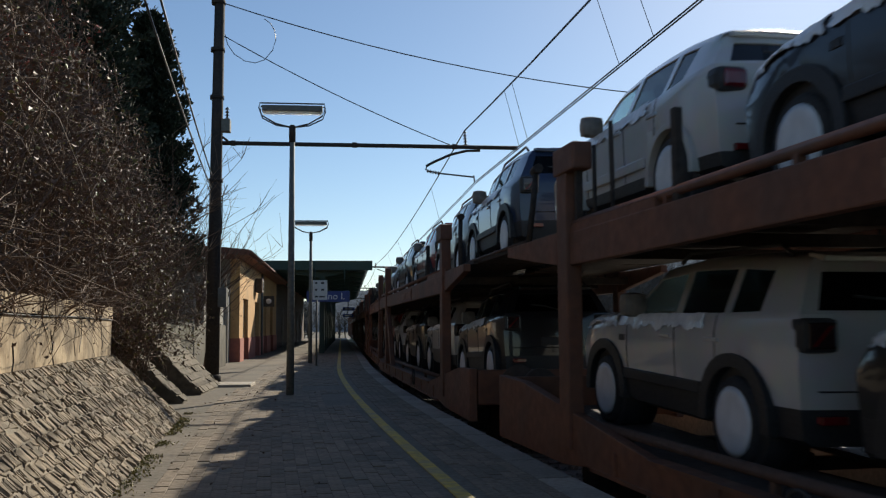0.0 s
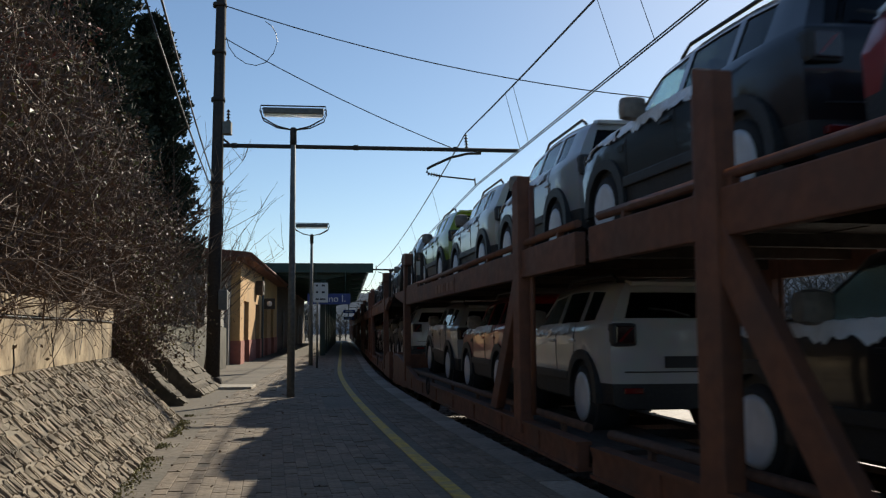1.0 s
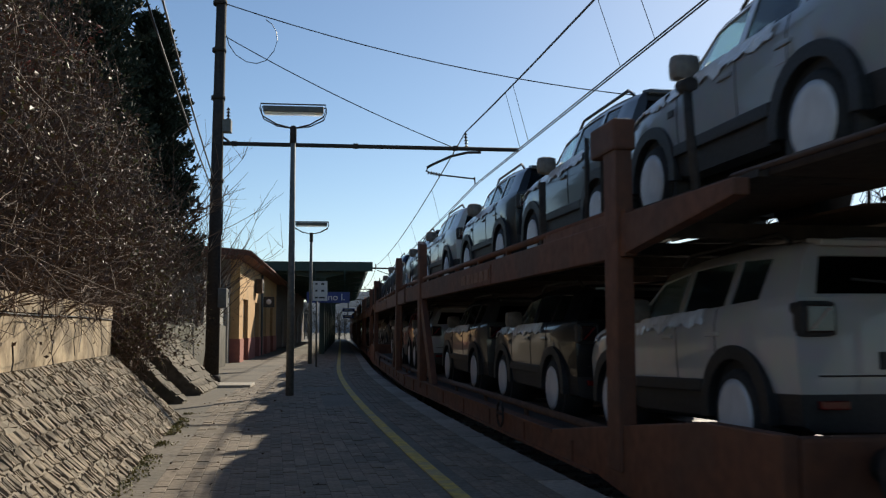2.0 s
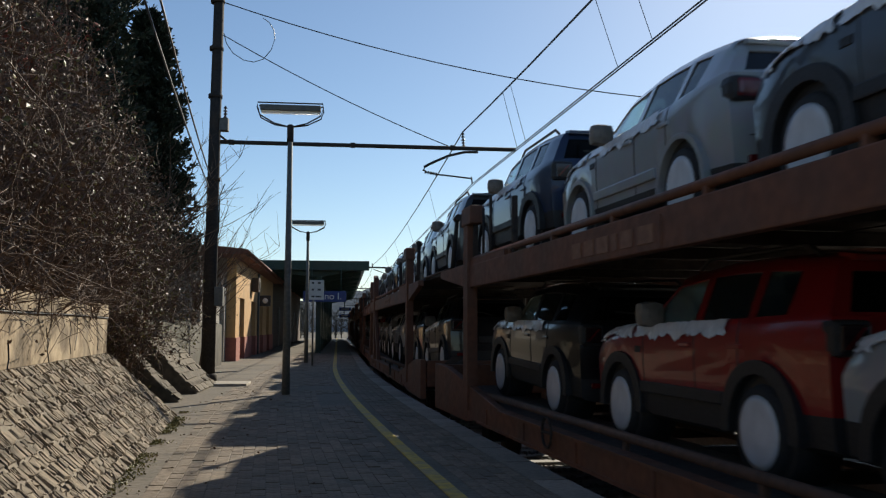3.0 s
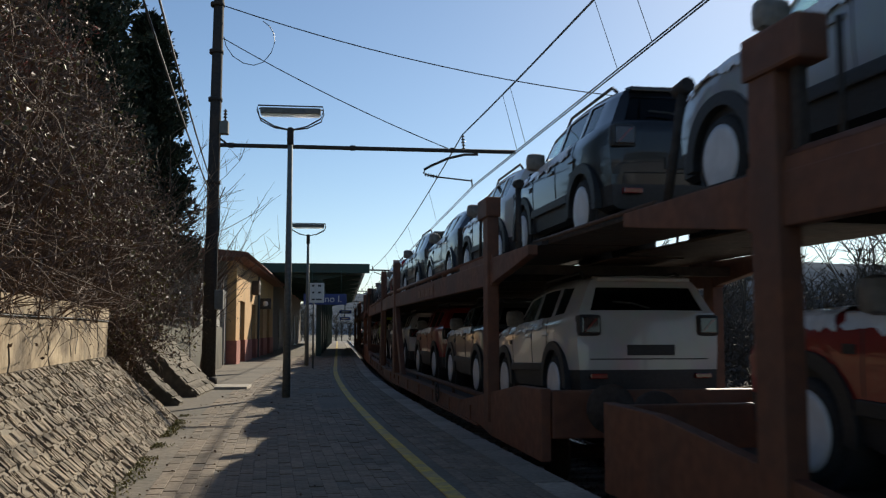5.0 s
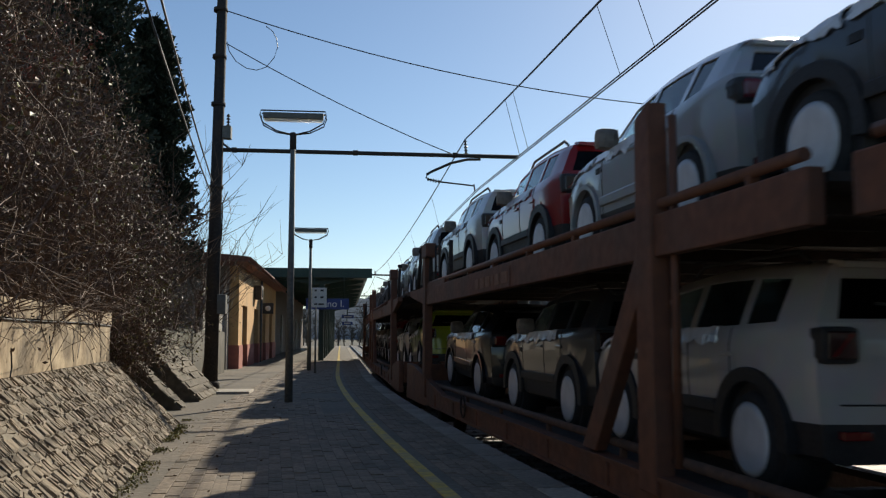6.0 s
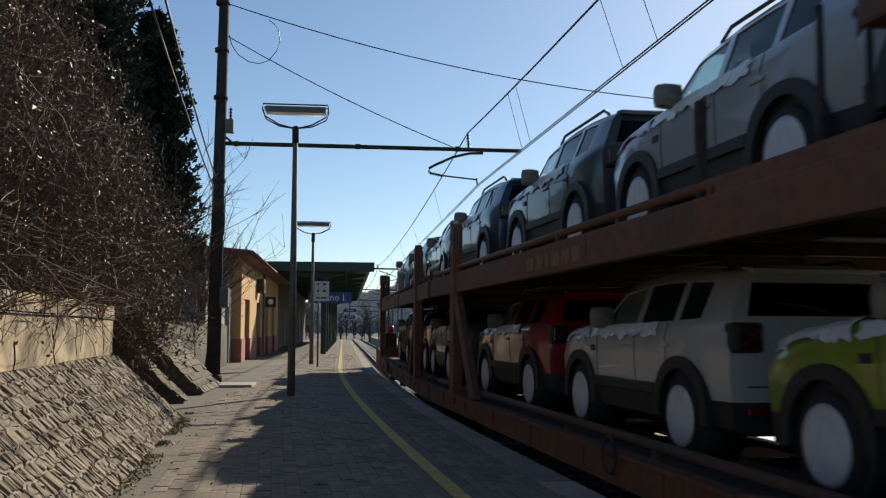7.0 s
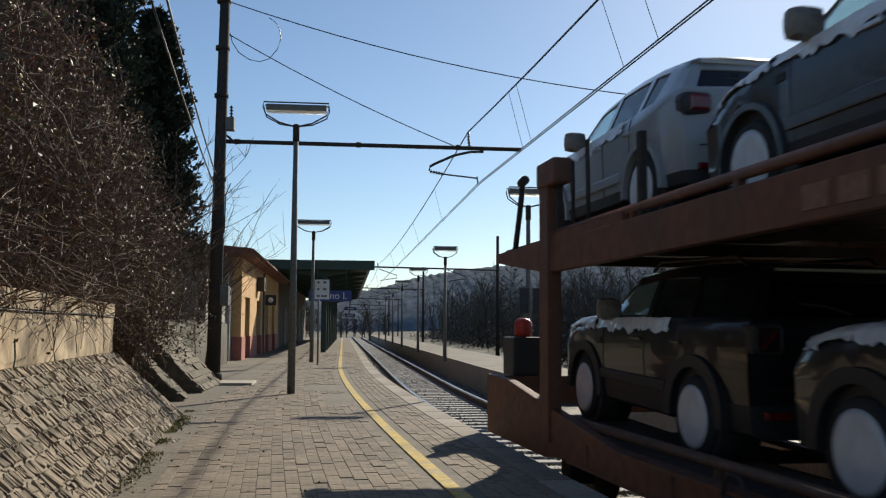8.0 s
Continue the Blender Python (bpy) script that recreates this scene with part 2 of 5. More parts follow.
def add_lathe(bm, profile, axis="z", sides=16, m=None):
    """Turn a profile of (radius, height) round an axis."""
    rings = []
    for r, h in profile:
        ring = []
        for k in range(sides):
            c, s = r * math.cos(k * math.tau / sides), r * math.sin(k * math.tau / sides)
            p = Vector((c, s, h)) if axis == "z" else (Vector((h, c, s)) if axis == "x" else Vector((s, h, c)))
            ring.append(bm.verts.new(m @ p if m is not None else p))
        rings.append(ring)
    for p, q in zip(rings, rings[1:]):
        for k in range(sides):
            bm.faces.new((p[k], p[(k + 1) % sides], q[(k + 1) % sides], q[k])).smooth = True
    bm.faces.new(rings[0][::-1])
    bm.faces.new(rings[-1])


def lathe(profile, axis="z", sides=16):
    bm = bmesh.new()
    add_lathe(bm, profile, axis, sides)
    return bm


def add_prism(bm, poly, a0, a1, axis="x", bevel=0.0):
    """A polygon given in the two other axes, pushed from a0 to a1 along an axis."""
    def at(p, a):
        return {"x": (a, p[0], p[1]), "y": (p[0], a, p[1]), "z": (p[0], p[1], a)}[axis]
    t = bmesh.new()
    lo, hi = [t.verts.new(at(p, a0)) for p in poly], [t.verts.new(at(p, a1)) for p in poly]
    n = len(poly)
    for i in range(n):
        t.faces.new((lo[i], lo[(i + 1) % n], hi[(i + 1) % n], hi[i]))
    t.faces.new(lo[::-1])
    t.faces.new(hi)
    bmesh.ops.recalc_face_normals(t, faces=t.faces[:])
    if bevel:
        edges = [e for e in t.edges if len(e.link_faces) == 2 and e.calc_face_angle() > 0.5]
        bmesh.ops.bevel(t, geom=edges, offset=bevel, segments=2, affect="EDGES", profile=0.6)
    join(bm, t)


def prism(poly, a0, a1, axis="x", bevel=0.0):
    bm = bmesh.new()
    add_prism(bm, poly, a0, a1, axis, bevel)
    return bm


def text_mesh(name, body, size, mat, parent, m):
    cu = bpy.data.curves.new(name, "FONT")
    cu.body, cu.size, cu.align_x, cu.align_y, cu.extrude = body, size, "CENTER", "CENTER", 0.004
    tmp = bpy.data.objects.new("tmp", cu)
    scene.collection.objects.link(tmp)
    me = bpy.data.meshes.new_from_object(tmp.evaluated_get(bpy.context.evaluated_depsgraph_get()))
    bpy.data.objects.remove(tmp)
    me.materials.clear()
    me.materials.append(mat)
    ob = new(name, me)
    ob.parent, ob.matrix_basis = parent, m
    return ob


# ---- plan of the line ----
RAIL_Z = -0.55
Y_BEND, BEND = 31.6, 0.00172


def track_x(y):
    """The line's centre: a curve near the camera that runs out into a straight."""
    return 2.49 + BEND * max(0.0, Y_BEND - y) ** 2 - 0.0044 * max(0.0, y - Y_BEND)


def track_dir(y):
    d = Vector((-2 * BEND * max(0.0, Y_BEND - y) - (0.0044 if y > Y_BEND else 0.0), 1, 0))
    return d.normalized()


def along(y, off):
    """A point beside the line's centre, off metres to its right."""
    d = track_dir(y)
    return Vector((track_x(y) + off * d.y, y - off * d.x, 0))


def strip(bm, off0, off1, z0, z1, y0, y1, step):
    """A band that follows the line, from off0 to off1, with thickness."""
    prev = None
    y = y0
    while y < y1 + 1e-6:
        ring = [bm.verts.new(along(y, o) + Vector((0, 0, z))) for o, z in ((off0, z0), (off0, z1), (off1, z1), (off1, z0))]
        if prev:
            for k in range(4):
                bm.faces.new((prev[k], prev[(k + 1) % 4], ring[(k + 1) % 4], ring[k]))
        else:
            bm.faces.new(ring)
        prev = ring
        y += step
    bm.faces.new(prev[::-1])
    bmesh.ops.recalc_face_normals(bm, faces=bm.faces[:])


KERB = -1.66          # platform edge, from the line's centre
YELLOW = -2.70
WALL_FOOT = lambda y: -1.68 - 0.0885 * (y - 6.85)


# ---- ground, platforms, track ----
def build_ground():
    bm = bmesh.new()
    xs = [-900, -300, -120, -60, -30, -15, -8, 0, 9, 14, 20, 30, 60, 120, 300, 900]
    ys = [-200, -60, -20, 0, 20, 40, 60, 90, 130, 180, 260, 400, 700, 1500, 3000]
    grid = [[bm.verts.new((x, y, -0.85 + (0.02 * (abs(x) - 20) if abs(x) > 20 else 0.0))) for x in xs] for y in ys]
    for j in range(len(ys) - 1):
        for i in range(len(xs) - 1):
            bm.faces.new((grid[j][i], grid[j][i + 1], grid[j + 1][i + 1], grid[j + 1][i]))
    tagged(part("ground", bm, M_EARTH), "brown earth and dry grass ground beside the railway", "ground", kind="structure")


def build_platforms():
    bm = bmesh.new()
    # near platform slab: from the retaining wall and buildings to the kerb
    prev = None
    for y in [-8 + 2 * i for i in range(60)]:
        a, b = along(y, KERB - 0.30), Vector((-9.0, y, 0))
        ring = [bm.verts.new((b.x, y, -0.85)), bm.verts.new((b.x, y, -0.006)), bm.verts.new((a.x, a.y, -0.006)), bm.verts.new((a.x, a.y, -0.85))]
        if prev:
            for k in range(4):
                bm.faces.new((prev[k], prev[(k + 1) % 4], ring[(k + 1) % 4], ring[k]))
        prev = ring
    bmesh.ops.recalc_face_normals(bm, faces=bm.faces[:])
    plat = tagged(part("platform_near", bm, M_ASPHALT), "worn concrete and brick-paved station platform", "platform", kind="structure")
    bm = bmesh.new()
    strip(bm, 1.72, 4.2, -0.85, 0.0, -12, 150, 3)
    far = tagged(part("platform_far", bm, M_ASPHALT), "sunlit narrow concrete island platform between tracks", "platform", kind="structure")
    bm = bmesh.new()
    strip(bm, YELLOW - 0.06, YELLOW + 0.06, -0.004, 0.006, -4, 110, 1)
    tagged(part("safety_line", bm, M_YELLOW, plat), "worn yellow painted safety line")
    bm = bmesh.new()
    strip(bm, 1.62, 1.72, -0.85, 0.02, -12, 150, 3)
    part("edge_coping", bm, M_KERB, far, "pale concrete platform coping")
    return plat


def build_track(name, off, y0, y1, sleepers, ballast=True):
    root = empty(name)
    tagged(root, "single railway track with steel rails, sleepers and grey ballast", "railway track", kind="structure")
    for side in (-0.7525, 0.7525):
        bm = bmesh.new()
        strip(bm, off + side - 0.07, off + side + 0.07, RAIL_Z - 0.17, RAIL_Z - 0.15, y0, y1, 2)
        strip(bm, off + side - 0.01, off + side + 0.01, RAIL_Z - 0.15, RAIL_Z - 0.035, y0, y1, 2)
        part("rail_web", bm, M_RUST, root, "rusty rail web")
        bm = bmesh.new()
        strip(bm, off + side - 0.036, off + side + 0.036, RAIL_Z - 0.04, RAIL_Z, y0, y1, 2)
        part("rail", bm, M_RAIL, root, "shiny worn rail head")
    bm = bmesh.new()
    strip(bm, off - 1.55, off + 1.55, -0.85, RAIL_Z - 0.21, y0, y1, 3)
    part("ballast_bed", bm, M_BALLAST, root)
    if sleepers:
        proto = None
        y = 2.0
        while y < sleepers:
            d = track_dir(y)
            m = Matrix.Translation(along(y, off) + Vector((0, 0, RAIL_Z - 0.17))) @ Matrix.Rotation(math.atan2(-d.x, d.y), 4, "Z")
            if proto is None:
                proto = part("sleeper", box(-1.2, 1.2, -0.12, 0.12, -0.16, 0.0, bevel=0.02), M_SLEEPER, root)
                ob = proto
            else:
                ob = new("sleeper", proto.data)
                ob.parent = root
            ob.matrix_basis = m
            y += 0.6
    return root


def build_ballast():
    """Loose stones over the near track's bed."""
    rnd = random.Random(3)
    vs, fs = [], []
    base = [Vector((1, 0, 0)), Vector((-0.8, 0.5, 0.1)), Vector((-0.3, -0.9, -0.1)), Vector((0.1, 0.1, 0.9)), Vector((0, 0, -0.8))]
    tri = [(0, 1, 3), (1, 2, 3), (2, 0, 3), (1, 0, 4), (2, 1, 4), (0, 2, 4)]
    for i in range(16000):
        y = 6.0 + 62 * rnd.random() ** 1.7
        o = rnd.uniform(-1.5, 1.5)
        p = along(y, o) + Vector((0, 0, RAIL_Z - 0.205 + rnd.uniform(-0.02, 0.028)))
        r = rnd.uniform(0.025, 0.05)
        rot = Euler((rnd.uniform(0, 6), rnd.uniform(0, 6), rnd.uniform(0, 6))).to_matrix()
        k = len(vs)
        vs += [tuple(p + rot @ (v * r)) for v in base]
        fs += [tuple(a + k for a in t) for t in tri]
    me = bpy.data.meshes.new("ballast")
    me.from_pydata(vs, [], fs)
    me.materials.append(M_BALLAST)
    tagged(new("ballast", me), "loose grey crushed stone ballast on the track bed", "ballast", kind="stuff")


# ---- retaining wall ----
WALL_END = 13.1


def wall_x(y):
    return WALL_FOOT(y)


def slope_point(y, s, lift=0.0):
    """A point on the battered stone face: s from 0 at the foot to 1 at its top."""
    n = Vector((0.87, 0.084, 0.95)).normalized()
    return Vector((wall_x(y) - 0.95 * s, y, 0.86 * s)) + n * lift


def build_wall():
    root = empty("retaining_wall")
    tagged(root, "battered rough stone retaining wall with stained plaster parapet", "retaining wall", kind="structure")
    bm = bmesh.new()
    for y0, y1 in ((-4.0, WALL_END),):
        lo = []
        for y in (y0, y1):
            f = wall_x(y)
            lo.append([bm.verts.new(c) for c in ((f - 2.4, y, -0.3), (f - 2.4, y, 0.84), (f - 0.955, y, 0.855), (f - 0.006, y, -0.006), (f - 0.006, y, -0.3))])
        for k in range(5):
            bm.faces.new((lo[0][k], lo[0][(k + 1) % 5], lo[1][(k + 1) % 5], lo[1][k]))
        bm.faces.new(lo[0])
        bm.faces.new(lo[1][::-1])
    bmesh.ops.recalc_face_normals(bm, faces=bm.faces[:])
    part("mortar_core", bm, M_MORTAR, root)
    # plaster parapet with a groove, in two lifts
    for name, z0, z1, out in (("parapet", 0.86, 1.328, 0.0), ("parapet_band", 1.356, 1.52, 0.012)):
        bm = bmesh.new()
        a, b = [], []
        for y, l in ((-4.0, a), (WALL_END, b)):
            f = wall_x(y) - 0.98 + out
            l.extend(bm.verts.new(c) for c in ((f - 0.35, y, z0), (f, y, z0), (f, y, z1), (f - 0.35, y, z1)))
        for k in range(4):
            bm.faces.new((a[k], a[(k + 1) % 4], b[(k + 1) % 4], b[k]))
        bm.faces.new(a)
        bm.faces.new(b[::-1])
        bmesh.ops.recalc_face_normals(bm, faces=bm.faces[:])
        part(name, bm, M_PLASTER, root)
    # Black strand laid in the groove as a stand-in for its shade.
    part("wall_cable", tube([(wall_x(y) - 0.966, y, 1.342 + 0.006 * math.sin(y * 1.3)) for y in [-3 + 0.67 * i for i in range(25)]], 0.008, 6), M_INK, root, "black strand laid in the parapet groove")
    rnd = random.Random(2)
    # cracks in the plaster
    for y, z in ((10.5, 1.3), (8.0, 1.1), (10.9, 1.33), (7.2, 1.25), (9.4, 1.2), (12.2, 1.3)):
        pts = [(wall_x(y) - 0.979, y, z)]
        for i in range(7):
            y += rnd.uniform(-0.05, 0.06)
            z -= 0.055
            pts.append((wall_x(y) - 0.979, y, z))
        part("crack", tube(pts, rnd.uniform(0.004, 0.009), 4), M_BLACK, root)
    return root


def stone_prism(rnd, y, s, ly, ls, lift):
    """A rough block lying in the battered face."""
    n = Vector((0.87, 0.084, 0.95)).normalized()
    j = 0.2 * min(ly, 0.09)
    shear = rnd.gauss(0, 0.006)
    c = [(y + rnd.uniform(-j, j), s + rnd.uniform(-0.016, 0.016)), (y + ly + rnd.uniform(-j, j), s + rnd.uniform(-0.016, 0.016)),
         (y + ly + shear + rnd.uniform(-j, j), s + ls + rnd.uniform(-0.018, 0.012)), (y + shear + rnd.uniform(-j, j), s + ls + rnd.uniform(-0.018, 0.012))]
    lo = [slope_point(a, b, -0.06) for a, b in c]
    my, ms = y + ly / 2, s + ls / 2
    hi = [slope_point(a + (my - a) * 0.22, b + (ms - b) * 0.12, lift + rnd.uniform(-0.007, 0.007)) for a, b in c]
    mid = [slope_point(a, b, lift - 0.012) for a, b in c]
    vs = lo + mid + hi
    fs = [(8, 9, 10, 11)]
    for k in range(4):
        j = (k + 1) % 4
        fs += [(k, j, 4 + j, 4 + k), (4 + k, 4 + j, 8 + j, 8 + k)]
    return vs, fs


def build_wall_stones(root):
    rnd = random.Random(11)
    rows, s = [], 0.0
    while s < 0.96:
        h = min(rnd.uniform(0.075, 0.125), 1.0 - s)
        rows.append((s, h))
        s += h
    vs, fs, count = [], [], 0
    for s, h in rows:
        y = -3.5 + rnd.random() * 0.1
        while y < WALL_END - 0.05:
            ly = min(rnd.choice((0.024, 0.03, 0.038, 0.05, 0.075, 0.11)) * rnd.uniform(0.8, 1.3), WALL_END - y)
            cut = rnd.choice((0.0, 0.0, 0.0, 0.5)) * h
            if cut:
                v, f = stone_prism(rnd, y, s + 0.004, ly - 0.004, cut - 0.006, rnd.uniform(-0.004, 0.008))
                k = len(vs)
                vs += [tuple(p) for p in v]
                fs += [tuple(i + k for i in q) for q in f]
            v, f = stone_prism(rnd, y, s + cut + 0.004, ly - 0.004, h - cut - rnd.uniform(0.005, 0.016), rnd.uniform(-0.005, 0.010))
            if 5.8 < y < 8.6 and count < 300:
                count += 1
                c = sum(v, Vector()) / len(v)
                me = bpy.data.meshes.new("stone")
                me.from_pydata([tuple(p - c) for p in v], [], f)
                me.materials.append(M_STONE_BLOCK)
                ob = new("stone", me)
                ob.parent, ob.location = root, c
            else:
                k = len(vs)
                vs += [tuple(p) for p in v]
                fs += [tuple(i + k for i in q) for q in f]
            y += ly
    me = bpy.data.meshes.new("stonework")
    me.from_pydata(vs, [], fs)
    me.materials.append(M_STONE)
    ob = tagged(new("stonework", me), kind="stuff")
    ob.parent = root


def build_buttresses():
    rnd = random.Random(5)
    for y0, y1, foot, top, h in ((15.4, 15.95, -2.62, -3.75, 0.98), (17.3, 19.9, -2.62, -3.7, 1.02)):
        root = tagged(empty("stone_buttress"), "sloping rough stone buttress at the foot of the bank", "buttress", "bank buttresses")
        bm = bmesh.new()
        add_prism(bm, [(foot, -0.2), (foot, 0.02), (top + 0.12, h), (top - 0.6, h), (top - 0.6, -0.2)], y0, y1, "y", bevel=0.03)
        part("core", bm, M_BUTTRESS, root)
        proto = None
        for i in range(9):
            s0 = i / 9
            bm = bmesh.new()
            a, b = foot + (top + 0.12 - foot) * s0, foot + (top + 0.12 - foot) * (s0 + 0.095)
            za, zb = 0.02 + (h - 0.02) * s0, 0.02 + (h - 0.02) * (s0 + 0.095)
            n = Vector((0.66, 0, 0.75))
            ys = [y0 + 0.01] + sorted(rnd.uniform(y0 + 0.1, y1 - 0.1) for _ in range(int((y1 - y0) / 0.4))) + [y1 - 0.01]
            for ya, yb in zip(ys, ys[1:]):
                l = rnd.uniform(0.004, 0.024)
                vs = [bm.verts.new(Vector(p) + Vector((0, rnd.uniform(-0.03, 0.03), rnd.uniform(-0.014, 0.014)))) for p in ((a, ya, za), (b, ya, zb), (b, yb - 0.008, zb), (a, yb - 0.008, za))]
                ws = [bm.verts.new(v.co + n * (l + rnd.uniform(-0.008, 0.012))) for v in vs]
                bm.faces.new(ws)
                for k in range(4):
                    bm.faces.new((vs[k], vs[(k + 1) % 4], ws[(k + 1) % 4], ws[k]))
            part("stone_course", bm, M_BUTTRESS, root)
    bm = box(-7.5, -3.72, 17.6, 18.0, 0.0, 1.42, bevel=0.02)
    tagged(part("garden_wall", bm, M_PLASTER), "low stained plaster wall end behind the buttresses", "wall", kind="structure")


def build_bank():
    """Earth bank behind the wall, which carries the thicket."""
    rnd = random.Random(8)
    bm = bmesh.new()
    rows = []
    for j in range(24):
        y = -6 + j * 1.6
        f = wall_x(min(y, 17)) - 1.32
        rows.append([bm.verts.new((f - o, y, z + rnd.uniform(-0.06, 0.06))) for o, z in ((0, -0.2), (0.02, 1.30), (1.0, 1.5), (3, 2.2), (7, 3.0), (16, 3.4), (30, 3.4))])
    for p, q in zip(rows, rows[1:]):
        for k in range(6):
            bm.faces.new((p[k], p[k + 1], q[k + 1], q[k]))
    bmesh.ops.recalc_face_normals(bm, faces=bm.faces[:])
    tagged(part("bank", bm, M_EARTH, smooth=True), "earth bank with dead leaves behind the wall", "bank", kind="structure")


# ---- line-side equipment ----
def insulator(bm, p, q, n=5, r=0.055):
    p, q = Vector(p), Vector(q)
    add_tube(bm, [p, q], 0.018, 6)
    for i in range(n):
        c = p + (q - p) * (i + 0.5) / n
        d = (q - p).normalized() * 0.018
        add_tube(bm, [c - d, c + d], r, 10, r * 0.55)


def build_mast():
    root = tagged(empty("catenary_mast", pose(-3.05, 21.65, 0)), "dark tapered steel catenary mast standing on the platform", "mast")
    part("shaft", tube([(0, 0, -0.1), (0.02, 0, 4.6), (0.06, 0, 10.4)], 0.165, 16, 0.115), M_STEEL, root, smooth=False)
    for z in (4.62, 6.6, 7.75, 8.9):
        part("clamp_band", tube([(0.02, 0, z), (0.02, 0, z + 0.09)], 0.165, 14), M_STEEL, root)
    part("foot_collar", lathe([(0.21, -0.05), (0.21, 0.12), (0.17, 0.16)], sides=16), M_STEEL, root)
    box_ = part("equipment_box", box(0.14, 0.34, -0.12, 0.12, 5.82, 6.12, bevel=0.015), M_GALV, root, "small grey equipment box")
    bm = bmesh.new()
    insulator(bm, (0.26, 0, 6.12), (0.26, 0, 6.42), 4, 0.05)
    part("post_insulator", bm, M_INSUL, box_)
    part("cabinet", box(0.12, 0.32, -0.15, 0.12, 1.7, 2.15, bevel=0.02), M_GALV, root, "grey cable cabinet on the mast")
    arm = part("cross_arm", tube([(0.12, 0, 5.56), (7.2, 0, 5.55)], 0.05, 10), M_STEEL, root, "long dark tubular cross arm over the track")
    for x in (0.35, 3.2, 5.6):
        part("arm_sleeve", tube([(x, 0, 5.56), (x + 0.12, 0, 5.56)], 0.065, 10), M_STEEL, arm)
    part("arm_bracket", tube([(0.1, 0, 5.75), (0.32, 0, 5.58)], 0.025, 8), M_STEEL, root)
    bm = bmesh.new()
    insulator(bm, (5.93, 0, 5.58), (5.9, 0, 5.95), 5, 0.05)
    part("messenger_insulator", bm, M_INSUL, arm)
    part("steady_arm", tube([(6.28, 0, 5.47), (5.95, 0, 5.46), (5.55, 0, 5.36), (5.12, 0, 5.16), (4.98, 0, 5.08), (4.96, 0, 4.98)], 0.032, 8), M_STEEL, arm)
    bm = bmesh.new()
    insulator(bm, (4.98, 0, 4.96), (5.3, 0, 4.9), 5, 0.05)
    add_tube(bm, [(5.3, 0, 4.9), (6.12, 0, 4.82)], 0.02, 6)
    add_tube(bm, [(6.12, 0, 4.86), (6.14, 0, 4.68)], 0.018, 6)
    part("registration_arm", bm, M_STEEL, arm)
    slab = part("concrete_slab", box(-3.0, -1.95, 19.5, 20.5, -0.02, 0.05, bevel=0.012), M_SLAB)
    tagged(slab, "pale concrete cover slab lying beside the mast", "slab")
    bm = bmesh.new()
    add_tube(bm, [(0.17, 0, 3.4), (0.18, 0, 4.3), (0.3, -0.1, 4.55)], 0.014, 6)
    part("conduit", bm, M_WIRE, root)


def sag(p, q, drop, n=12):
    p, q = Vector(p), Vector(q)
    return [p + (q - p) * (i / n) - Vector((0, 0, drop * 4 * (i / n) * (1 - i / n))) for i in range(n + 1)]


def cable(name, pts, r, label, mat=None, group=""):
    return tagged(part(name, tube(pts, r, 5), mat or M_WIRE), label, "cable", group)


